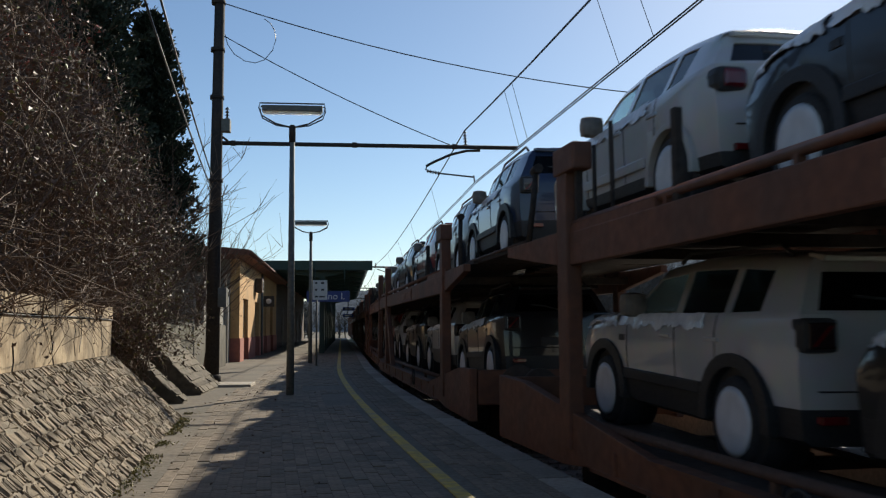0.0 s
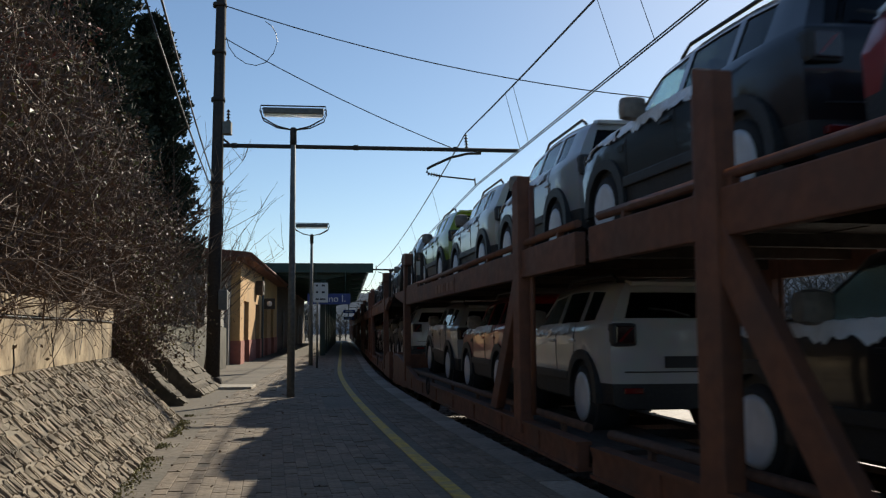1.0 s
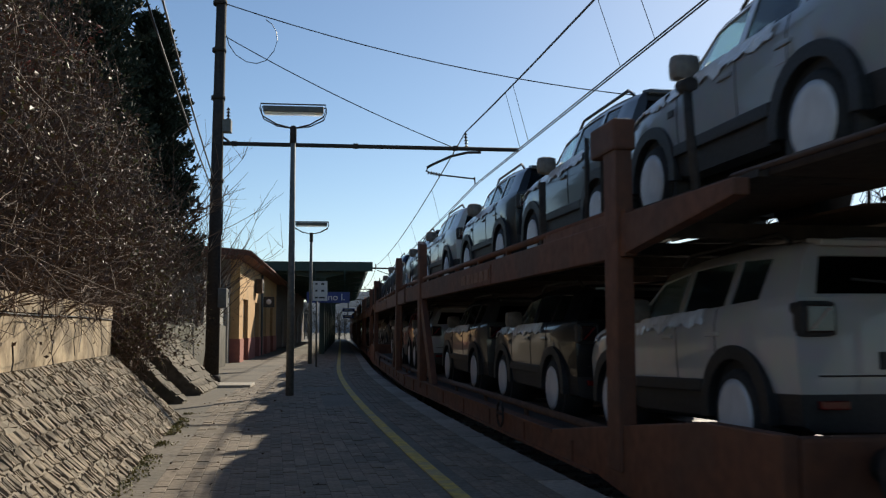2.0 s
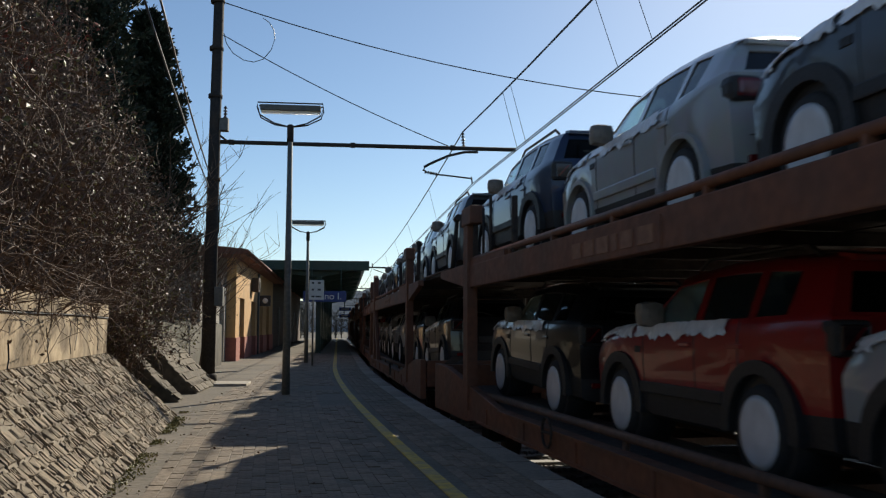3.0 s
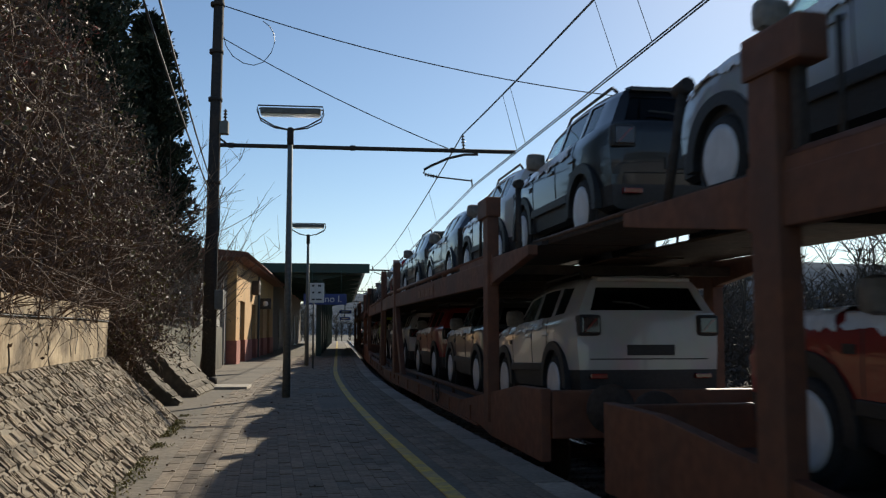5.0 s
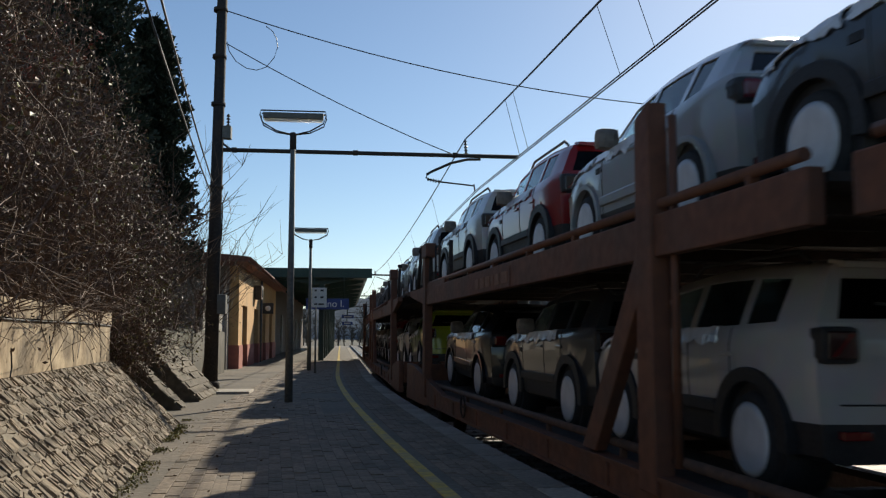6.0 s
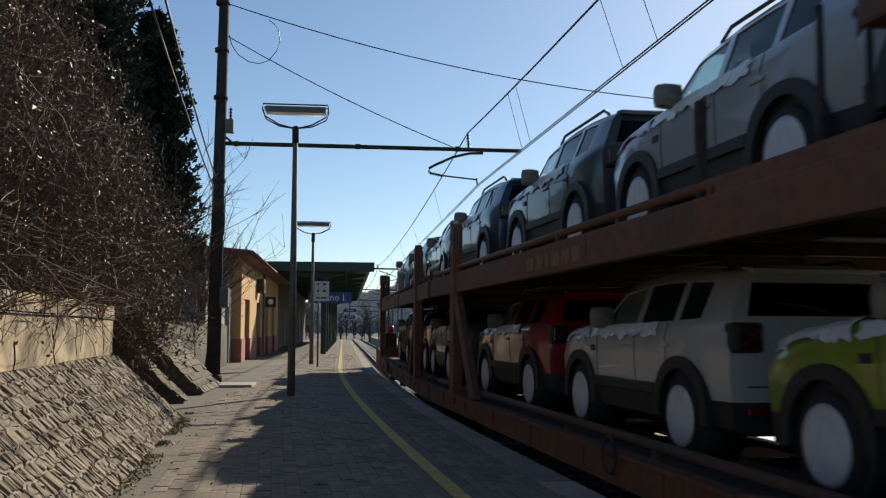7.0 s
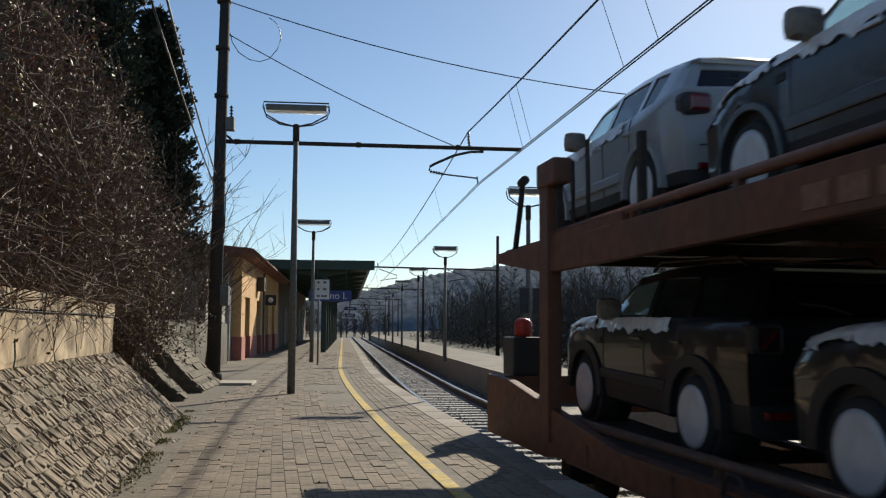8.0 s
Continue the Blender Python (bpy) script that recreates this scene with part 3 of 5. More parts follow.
def build_catenary():
    # supports along the line: place across and along, contact and messenger heights
    sup = [(5.2, -18.0), (3.1, 21.65), (2.55, 67.8), (2.4, 104.0), (2.2, 141.0), (2.0, 181.0)]
    for (xa, ya), (xb, yb) in zip(sup, sup[1:]):
        lo = 0.55 if ya < 0 else 0.25
        stops = [8.0 * i - 0.35 * (i % 2) for i in range(1, 5)] if ya > 0 else [17.2, 16.55, 11.6, 10.4, 5.9, 5.0]
        cable("contact_wire", [(xa - 0.0, ya, 4.70), (xb, yb, 4.70)], 0.011, "twin copper contact wire above the track", group="catenary")
        cable("contact_wire", [(xa + 0.06, ya, 4.71), (xb + 0.06, yb, 4.71)], 0.011, "twin copper contact wire above the track", group="catenary")
        ms = sag((xa - lo, ya, 5.95), (xb - 0.25, yb, 5.95), 0.42)
        cable("messenger_wire", ms, 0.017, "thick sagging messenger wire above the track", group="catenary")
        for stop in stops:
            f = stop / (yb - ya) if ya > 0 else (stop - ya) / (yb - ya)
            if f > 0.98:
                continue
            top = Vector((xa - lo + (xb - 0.25 - xa + lo) * f, ya + (yb - ya) * f, 5.95 - 0.42 * 4 * f * (1 - f)))
            bot = Vector((xa + 0.02 + (xb - xa) * f, top.y + 0.12, 4.71))
            cable("dropper", [top, (top + bot) / 2, bot], 0.005, "thin dropper between messenger and contact wire", group="droppers")
    # cross-span and feeders at the mast
    cable("span_wire", sag((-2.95, 21.65, 8.17), (2.5, 21.65, 5.60), 0.12), 0.012, "stay cable from mast to cross arm")
    cable("feeder_cable", sag((-2.95, 21.65, 8.95), (23.0, 21.65, 8.6), 1.93, 30), 0.014, "long sagging cable crossing above the tracks")
    cable("loop_cable", [(-2.86, 21.57, 8.15), (-2.80, 21.57, 7.92), (-2.64, 21.57, 7.68), (-2.39, 21.57, 7.52), (-2.15, 21.57, 7.48), (-1.93, 21.57, 7.56), (-1.75, 21.57, 7.79), (-1.67, 21.57, 8.06), (-1.70, 21.57, 8.28), (-1.80, 21.57, 8.45), (-1.95, 21.57, 8.56)], 0.010, "thin loop of jumper cable at the mast")
    cable("overhead_cable", sag((-3.1, 21.57, 4.75), (-1.6, 3.4, 5.9), 0.25), 0.016, "dark overhead cable running down to the mast")
    cable("overhead_cable", sag((-3.1, 21.47, 4.45), (-1.85, 3.4, 5.9), 0.25), 0.016, "dark overhead cable running down to the mast")
    # far masts with cantilevers
    for x, y, x2 in ((11.2, 67.8, 1.9), (8.6, 104.0, 1.6), (8.4, 141.0, 1.2), (8.2, 181.0, 0.6), (12.5, 226.0, 0.0)):
        root = tagged(empty("far_mast", pose(x, y, -0.85)), "distant catenary mast with horizontal cross arm", "mast", "far masts")
        part("shaft", tube([(0, 0, 0), (0, 0, 9.0)], 0.16, 10, 0.11), M_STEEL, root)
        part("cross_arm", tube([(0.2, 0, 6.42), (x2 - x, 0, 6.55)], 0.06, 8), M_STEEL, root)
        for tx in (2.3, 7.4):
            if tx < x - 0.8:
                bm = bmesh.new()
                add_tube(bm, [(tx - x - 0.1, 0, 6.5), (tx - x - 0.1, 0, 6.85)], 0.04, 6)
                add_tube(bm, [(tx - x, 0, 6.4), (tx - x + 1.3, 0, 5.95), (tx - x + 1.35, 0, 5.75), (tx - x + 0.1, 0, 5.55)], 0.03, 6)
                part("steady_arm", bm, M_STEEL, root)
    for dx in (0.0, 0.3):
        cable("contact_wire", [(8.3 + dx, 68, 4.9 + 2 * dx), (7.0 + dx, 181, 4.9 + 2 * dx)], 0.012, "contact wire of the second track", group="catenary")


def build_lamp(x, y, h, w, label, group):
    root = tagged(empty("platform_lamp", pose(x, y, 0)), label, "street lamp", group)
    part("pole", tube([(0, 0, -0.05), (0.0, 0, h)], 0.075, 14, 0.045), M_GALV, root)
    part("collar", lathe([(0.062, h - 0.28), (0.062, h + 0.03), (0.04, h + 0.05)], sides=12), M_STEEL, root)
    z = h + 0.36
    bm = bmesh.new()
    add_prism(bm, [(-0.10, z - 0.06), (0.10, z - 0.06), (0.09, z + 0.03), (0.05, z + 0.06), (-0.05, z + 0.06), (-0.09, z + 0.03)], -w / 2 + 0.05, w / 2 - 0.05, "x", bevel=0.015)
    house = part("housing", bm, M_GALV, root, "grey fluorescent lamp housing")
    part("diffuser", box(-w / 2 + 0.07, w / 2 - 0.07, -0.085, 0.085, z - 0.10, z - 0.062, bevel=0.012), M_DIFFUSER, house, "white plastic diffuser")
    for s in (-0.13, 0.13):
        bm = bmesh.new()
        pts = [(0, 0, h), (-w * 0.25, s * 0.6, h + 0.06), (-w * 0.46, s, z - 0.16), (-w / 2, s, z - 0.02), (-w * 0.49, s, z + 0.07),
               (w * 0.49, s, z + 0.07), (w / 2, s, z - 0.02), (w * 0.46, s, z - 0.16), (w * 0.25, s * 0.6, h + 0.06), (0, 0, h)]
        add_tube(bm, pts, 0.014, 6)
        part("bracket_loop", bm, M_STEEL, root, "bent tube bracket")


def build_lamps():
    build_lamp(-1.0, 17.07, 4.95, 1.22, "tall grey platform lamp with fluorescent tube head", "platform lamps")
    build_lamp(-1.22, 32.45, 4.55, 1.22, "tall grey platform lamp with fluorescent tube head", "platform lamps")
    for y in (19.9, 34.9, 47.5, 60.6, 71.8, 83.6, 99.0):
        build_lamp(track_x(y) + 1.25 + 0.0, y, 3.9, 0.95, "grey lamp on the sunlit island platform", "island lamps")
    for dx in (-0.22, 0.08):
        bd = part("notice_board", box(dx, dx + 0.2, -0.04, 0.0, 1.55, 2.1, bevel=0.01), M_BLACK)
        bd.location = (track_x(19.9) + 1.25, 19.8, 0)
        tagged(bd, "small dark notice board fixed to a lamp post", "notice board", "dark notice boards")
    # notice board on its own post
    root = tagged(empty("sign_post", pose(-0.93, 30.05, 0)), "white notice board on a thin grey post", "sign")
    part("post", tube([(0, 0, -0.02), (0, 0, 2.75)], 0.03, 8), M_GALV, root)
    panel = part("panel", box(-0.13, 0.34, -0.05, -0.03, 2.12, 2.76, bevel=0.006), M_WHITE, root, "white panel with dark figures")
    for i, (bx, bz, bw, bh) in enumerate(((-0.05, 2.64, 0.07, 0.06), (0.14, 2.64, 0.1, 0.06), (-0.05, 2.42, 0.07, 0.06), (0.14, 2.42, 0.1, 0.06), (-0.06, 2.2, 0.1, 0.05), (0.08, 2.2, 0.18, 0.05))):
        part("print_bar", box(bx, bx + bw, -0.056, -0.05, bz, bz + bh), M_INK, panel)


# ---- station building and canopy ----
def build_station():
    root = tagged(empty("station_building"), "ochre station building with red plinth and tiled roof", "building")
    y0, y1, x = 34.0, 53.1, -3.84
    lean = -0.005
    def fx(y):
        return x + lean * (y - y0)
    def slab(name, z0, z1, out, mat, thick=0.35, ya=y0, yb=y1, label=""):
        bm = bmesh.new()
        a = [bm.verts.new(c) for c in ((fx(ya) + out - thick, ya, z0), (fx(ya) + out, ya, z0), (fx(ya) + out, ya, z1), (fx(ya) + out - thick, ya, z1))]
        b = [bm.verts.new(c) for c in ((fx(yb) + out - thick, yb, z0), (fx(yb) + out, yb, z0), (fx(yb) + out, yb, z1), (fx(yb) + out - thick, yb, z1))]
        for k in range(4):
            bm.faces.new((a[k], a[(k + 1) % 4], b[(k + 1) % 4], b[k]))
        bm.faces.new(a)
        bm.faces.new(b[::-1])
        bmesh.ops.recalc_face_normals(bm, faces=bm.faces[:])
        return part(name, bm, mat, root, label)
    doors = [(35.3, 37.1), (40.0, 42.0), (44.4, 46.2), (48.6, 50.4)]
    edges = [y0] + [v for d in doors for v in d] + [y1]
    for a, b in zip(edges[::2], edges[1::2]):
        slab("front_wall", 0.85, 3.75, 0, M_OCHRE, ya=a, yb=b)
        slab("plinth", -0.02, 0.85, 0.04, M_PINK, thick=0.39, ya=a, yb=b, label="dull red painted plinth")
    for a, b in doors:
        slab("lintel", 2.35, 3.75, 0, M_OCHRE, ya=a, yb=b)
        d = slab("door", -0.01, 2.35, -0.16, M_WOOD, thick=0.06, ya=a + 0.03, yb=b - 0.03, label="dark brown wooden double door")
        for zz in (0.15, 1.25):
            for q in (a + 0.12, (a + b) / 2 + 0.05):
                pb = box(fx(q) - 0.175, fx(q) - 0.145, q, q + 0.55, zz, zz + 0.95, bevel=0.01)
                part("door_panel", pb, M_WOOD, d)
    # Grey in place of ochre here, to paint in this end's shade.
    part("end_wall", box(-12, fx(y0) - 0.352, y0, y0 + 0.35, -0.02, 3.75), M_GREYWALL, root)
    part("back_wall", box(-12.3, -12, y0, y1, -0.02, 3.75), M_OCHRE, root)
    part("far_wall", box(-12, fx(y1) - 0.36, y1 - 0.35, y1, -0.02, 3.75), M_OCHRE, root)
    # eaves and roof
    bm = bmesh.new()
    a = [bm.verts.new(c) for c in ((0.50 + fx(32.0), 32.0, 3.75), (0.50 + fx(32.0), 32.0, 3.93), (-8, 32.0, 4.35), (-12.6, 32.0, 3.93), (-12.6, 32.0, 3.75))]
    b = [bm.verts.new(c) for c in ((0.50 + fx(53.7), 53.7, 3.75), (0.50 + fx(53.7), 53.7, 3.93), (-8, 53.7, 4.35), (-12.6, 53.7, 3.93), (-12.6, 53.7, 3.75))]
    for k in range(5):
        bm.faces.new((a[k], a[(k + 1) % 5], b[(k + 1) % 5], b[k]))
    bm.faces.new(a)
    bm.faces.new(b[::-1])
    bmesh.ops.recalc_face_normals(bm, faces=bm.faces[:])
    roof = part("roof", bm, M_ROOF, root, "low red-brown roof with overhanging eaves")
    gut = bmesh.new()
    add_tube(gut, [(fx(32.0) + 0.55, 32.0, 3.86), (fx(53.7) + 0.55, 53.7, 3.86)], 0.06, 8)
    part("gutter", gut, M_ROOF, roof)
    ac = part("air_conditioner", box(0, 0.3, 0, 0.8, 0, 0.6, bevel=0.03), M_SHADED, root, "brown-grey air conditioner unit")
    ac.location = (fx(39.6) + 0.02, 39.8, 2.75)
    part("fan_grille", lathe([(0.2, 0.3), (0.2, 0.32), (0.16, 0.325)], "x", 16), M_BLACK, ac).location = (0, 0.4, 0.3)
    part("pipe", tube([(fx(42.9) + 0.06, 42.9, 0), (fx(42.9) + 0.06, 42.9, 3.7)], 0.05, 8), M_GALV, root)
    sg = part("hanging_sign", box(-0.24, 0.24, -0.03, 0.03, -0.24, 0.24, bevel=0.02), M_BLACK, root, "dark square hanging sign")
    sg.location = (fx(41.8) + 0.45, 41.8, 2.42)
    part("disc_face", lathe([(0.01, -0.038), (0.12, -0.038), (0.12, -0.028)], "y", 20), M_WHITE, sg)
    # grey wing in front of the corner
    wing = tagged(empty("grey_wall"), "weathered grey rendered wall with pilasters beside the station", "wall", kind="structure")
    part("panel", box(-4.62, -4.3, 27.7, 33.9, -0.02, 2.55, bevel=0.02), M_GREYWALL, wing)
    for y in (27.7, 30.7, 33.3):
        part("pilaster", box(-4.32, -4.16, y, y + 0.45, -0.02, 2.62, bevel=0.015), M_GREYWALL, wing)
    # further building under the canopy: brown walls, darkened to stand for its shade
    far = tagged(empty("station_building"), "further station building, canopy shade painted into its brown-grey walls", "building")
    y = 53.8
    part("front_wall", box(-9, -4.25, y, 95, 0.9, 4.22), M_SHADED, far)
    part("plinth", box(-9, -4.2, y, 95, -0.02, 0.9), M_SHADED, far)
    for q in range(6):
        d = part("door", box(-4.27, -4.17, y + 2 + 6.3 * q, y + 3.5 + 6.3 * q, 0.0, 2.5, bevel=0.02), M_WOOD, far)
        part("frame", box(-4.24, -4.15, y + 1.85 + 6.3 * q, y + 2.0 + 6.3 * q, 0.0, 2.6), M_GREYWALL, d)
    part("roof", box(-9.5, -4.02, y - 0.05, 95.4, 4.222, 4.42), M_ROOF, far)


def build_canopy():
    root = tagged(empty("platform_canopy"), "dark green steel platform canopy on a row of columns", "canopy")
    ya, yb = 44.6, 97.0
    bm = bmesh.new()
    a = [bm.verts.new(c) for c in ((-4.09, ya, 4.25), (1.05, ya, 4.25), (1.25, ya, 4.42), (-4.0, ya, 4.42))]
    b = [bm.verts.new(c) for c in ((-4.0, yb, 4.25), (1.05, yb, 4.25), (1.25, yb, 4.42), (-4.0, yb, 4.42))]
    for k in range(4):
        bm.faces.new((a[k], a[(k + 1) % 4], b[(k + 1) % 4], b[k]))
    bm.faces.new(a)
    bm.faces.new(b[::-1])
    bmesh.ops.recalc_face_normals(bm, faces=bm.faces[:])
    part("roof_slab", bm, M_GREEN, root)
    part("front_fascia", box(-4.05, 1.3, ya - 0.08, ya, 4.0, 4.46, bevel=0.01), M_GREEN, root)
    y = ya + 0.5
    proto = None
    while y < yb:
        if proto is None:
            proto = part("cross_beam", prism([(-3.9, 4.24), (1.0, 4.24), (1.0, 4.12), (-1.0, 3.7), (-1.4, 3.7), (-3.9, 4.0)], -0.06, 0.06, "y"), M_GREEN, root)
            ob = proto
        else:
            ob = new("cross_beam", proto.data)
            ob.parent = root
        ob.location = (0, y, 0)
        y += 5.4
    y = 45.2
    while y < yb:
        part("column", box(-1.26, -1.0, y - 0.12, y + 0.12, -0.02, 4.2, bevel=0.02), M_GREEN, root)
        y += 5.4
    sign = tagged(empty("station_sign", pose(-0.55, 44.3, 2.72)), "blue station name board with white letters", "sign")
    board = part("board", box(-1.3, 0.75, -0.03, 0.03, -0.26, 0.26, bevel=0.01), M_BLUE, sign)
    for dx in (-0.9, 0.5):
        part("hanger", tube([(dx, 0, 0.25), (dx, 0, 1.35)], 0.02, 6), M_GREEN, sign)
    text_mesh("lettering", "ano I.", 0.46, M_WHITE, board, Matrix.Translation((0.02, -0.034, 0)) @ pose(0, 0, 0, 90, 0, 0))
    # second sign further on
    for y, z in ((65.5, 2.55), (74.5, 2.2)):
        s2 = tagged(empty("hanging_sign", pose(-0.1, y, z)), "small blue sign hanging under the canopy", "sign", "hanging signs")
        b2 = part("board", box(-0.1, 0.75, -0.04, 0.04, -0.12, 0.12, bevel=0.01), M_BLUE, s2)
        part("print_bar", box(0.05, 0.6, -0.05, -0.04, -0.03, 0.04), M_WHITE, b2)
        part("hanger", tube([(0.3, 0, 0.1), (0.3, 0, 1.8)], 0.03, 6), M_GREEN, s2)


# ---- plants ----
def wander(rnd, p, d, length, n, wobble, droop):
    pts = [Vector(p)]
    d = Vector(d).normalized()
    for i in range(n):
        d = (d + Vector((rnd.gauss(0, wobble), rnd.gauss(0, wobble), rnd.gauss(0, wobble) - droop))).normalized()
        pts.append(pts[-1] + d * length / n)
    return pts


def hedge_face(p):
    """How far a point stands out of the thicket's leaning front."""
    return p.x - (WALL_FOOT(min(p.y, 17.5)) - 0.15 - 0.4 * (p.z - 2.73) if p.z > 1.9 else WALL_FOOT(min(p.y, 17.5)) + 0.45)


class Mesher:
    """Collects tubes and leaves as plain lists."""

    def __init__(self):
        self.v, self.f = [], []

    def stem(self, pts, r0, r1):
        k0, n = len(self.v), len(pts)
        for i, p in enumerate(pts):
            d = (pts[min(i + 1, n - 1)] - pts[max(i - 1, 0)]).normalized()
            a = d.cross(Vector((0.3, 0.2, 1)) if abs(d.z) < 0.9 else Vector((1, 0, 0))).normalized()
            b = d.cross(a)
            r = r0 + (r1 - r0) * i / (n - 1)
            for k in range(3):
                self.v.append(tuple(p + r * (math.cos(k * 2.0944) * a + math.sin(k * 2.0944) * b)))
        for i in range(n - 1):
            for k in range(3):
                a, b = k0 + 3 * i + k, k0 + 3 * i + (k + 1) % 3
                self.f.append((a, b, b + 3, a + 3))

    def leaf(self, rnd, p, size, d=None, wide=0.32):
        u = Vector((rnd.gauss(0, 1), rnd.gauss(0, 1), rnd.gauss(0, 1))).normalized() if d is None else d
        w = u.cross(Vector((rnd.gauss(0, 1), rnd.gauss(0, 1), rnd.gauss(0, 1)))).normalized() * size * wide
        k = len(self.v)
        bend = u.cross(w).normalized() * size * 0.12
        self.v += [tuple(p), tuple(p + u * size * 0.5 + w + bend), tuple(p + u * size), tuple(p + u * size * 0.5 - w + bend)]
        self.f += [(k, k + 1, k + 2), (k, k + 2, k + 3)]

    def done(self, name, mat, parent, label=""):
        me = bpy.data.meshes.new(name)
        me.from_pydata(self.v, [], self.f)
        me.materials.append(mat)
        ob = new(name, me)
        ob.parent = parent
        return tagged(ob, label)


def build_shrub(rnd, x, y, z, h, spread, stems, leaves, mats, label, lean=(0.0, 0.0), group="thicket shrubs", leaf_size=0.05):
    root = tagged(empty("bare_shrub", pose(x, y, z)), label, "shrub", group)
    st, lf = Mesher(), [Mesher() for _ in mats]
    tips = []
    for i in range(stems):
        a, k = rnd.uniform(0, math.tau), rnd.random() ** 0.6
        d = Vector((math.cos(a) * k * spread + lean[0], math.sin(a) * k * spread + lean[1], 1.0))
        base = (rnd.gauss(0, 0.25), rnd.gauss(0, 0.3), -0.1)
        pts = wander(rnd, base, d, h * rnd.uniform(0.55, 1.05), 7, 0.13, 0.02 + 0.05 * k)
        at = Vector((x, y, z))
        while len(pts) > 2 and hedge_face(pts[-1] + at) > 0:
            pts.pop()
        st.stem(pts, 0.009, 0.0035)
        for j in range(8):
            p = pts[rnd.randrange(min(2, len(pts) - 1), len(pts))]
            tw = wander(rnd, p, (rnd.gauss(0, 1), rnd.gauss(0, 1), rnd.gauss(0.3, 0.7)), rnd.uniform(0.25, 0.85), 4, 0.25, 0.06)
            while len(tw) > 1 and hedge_face(tw[-1] + at) > 0.1:
                tw.pop()
            if len(tw) < 2:
                continue
            st.stem(tw, 0.005, 0.0022)
            tips += tw[1:]
    for i in range(leaves):
        p = tips[rnd.randrange(len(tips))]
        pick = min(int(rnd.random() ** 2.2 * len(mats)), len(mats) - 1)
        lf[pick].leaf(rnd, p + Vector((rnd.gauss(0, 0.03), rnd.gauss(0, 0.03), rnd.gauss(0, 0.03))), leaf_size * rnd.uniform(0.5, 1.3))
    st.done("twig_tangle", M_TWIG, root)
    for m, l in zip(mats, lf):
        if l.v:
            l.done("foliage", m, root)


def build_thicket():
    rnd = random.Random(21)
    brown = "dense bare brown shrub with dry leaves on the bank"
    for x, y, z, h, s in ((-3.15, 5.20, 1.4, 4.6, 0.5), (-3.25, 7.23, 1.4, 4.4, 0.45), (-3.45, 9.27, 1.4, 4.3, 0.42), (-3.6, 11.30, 1.4, 4.0, 0.4), (-3.8, 13.33, 1.3, 3.3, 0.4),
                          (-4.1, 15.37, 1.2, 2.9, 0.4), (-4.5, 6.21, 1.8, 5.6, 0.45), (-4.7, 9.04, 1.8, 5.4, 0.42), (-4.8, 11.75, 1.8, 4.8, 0.4), (-5.0, 14.46, 1.8, 4.2, 0.4),
                          (-5.2, 17.40, 1.8, 3.4, 0.4), (-6.2, 7.91, 2.1, 6.4, 0.45), (-6.3, 11.98, 2.1, 5.8, 0.42), (-6.6, 15.82, 2.1, 4.6, 0.4)):
        build_shrub(rnd, x, y, z, h, s, 85, 4200, (M_LEAF, M_LEAF, M_LEAFY), brown, lean=(0.06, 0), leaf_size=0.05)
    build_shrub(rnd, -3.45, 14.35, 0.7, 1.25, 0.9, 60, 2600, (M_LEAF, M_LEAFY), "low shrub with brown and yellow-green leaves spilling over the wall end", lean=(0.3, 0.1), leaf_size=0.06)
    build_shrub(rnd, -4.0, 16.50, 1.2, 2.0, 0.6, 50, 2400, (M_LEAFY, M_LEAF), "yellowing shrub beside the mast", lean=(0.1, 0.0), leaf_size=0.06)
    build_shrub(rnd, -3.75, 10.17, 3.7, 1.3, 0.6, 30, 1300, (M_LEAFR, M_LEAF), "shrub top with red autumn leaves", leaf_size=0.06)
    build_shrub(rnd, -5.3, 24.29, 0.6, 3.4, 0.5, 60, 2600, (M_LEAF, M_LEAFY), brown)
    for x, y, z, h in ((-4.9, 19.89, 1.2, 2.4), (-5.9, 21.24, 1.2, 2.9), (-4.6, 23.28, 0.2, 2.9), (-6.4, 24.29, 0.8, 3.2)):
        build_shrub(rnd, x, y, z, h, 0.5, 60, 2600, (M_LEAF, M_LEAFY), brown)
    # twigs that hang over the parapet
    for y in (5.7, 7.5, 9.5, 11.5):
        build_shrub(rnd, wall_x(y) - 1.2, y, 1.45, 0.9, 1.1, 20, 200, (M_LEAF,), "bare twigs hanging over the plaster parapet", lean=(0.75, 0), leaf_size=0.035)


def build_bare_tree(rnd, x, y, z, h, label):
    root = tagged(empty("bare_tree", pose(x, y, z)), label, "tree")
    bole, st, fine = Mesher(), Mesher(), Mesher()
    trunk = wander(rnd, (0, 0, -0.1), (0.1, 0, 1), h * 0.55, 5, 0.05, 0)
    bole.stem(trunk, 0.06, 0.03)
    for i in range(22):
        p = trunk[rnd.randrange(2, 6)]
        br = wander(rnd, p, (rnd.gauss(0.35, 0.5), rnd.gauss(0, 0.5), 0.9), h * rnd.uniform(0.3, 0.6), 6, 0.1, -0.01)
        st.stem(br, 0.018, 0.004)
        for j in range(7):
            q = br[rnd.randrange(1, 7)]
            fine.stem(wander(rnd, q, (rnd.gauss(0.2, 0.6), rnd.gauss(0, 0.6), 0.7), rnd.uniform(0.3, 1.0), 4, 0.12, 0), 0.007, 0.0025)
    bole.done("trunk", M_TWIG, root)
    st.done("branchwork", M_TWIG, root)
    fine.done("twig_tangle", M_TWIG, root)


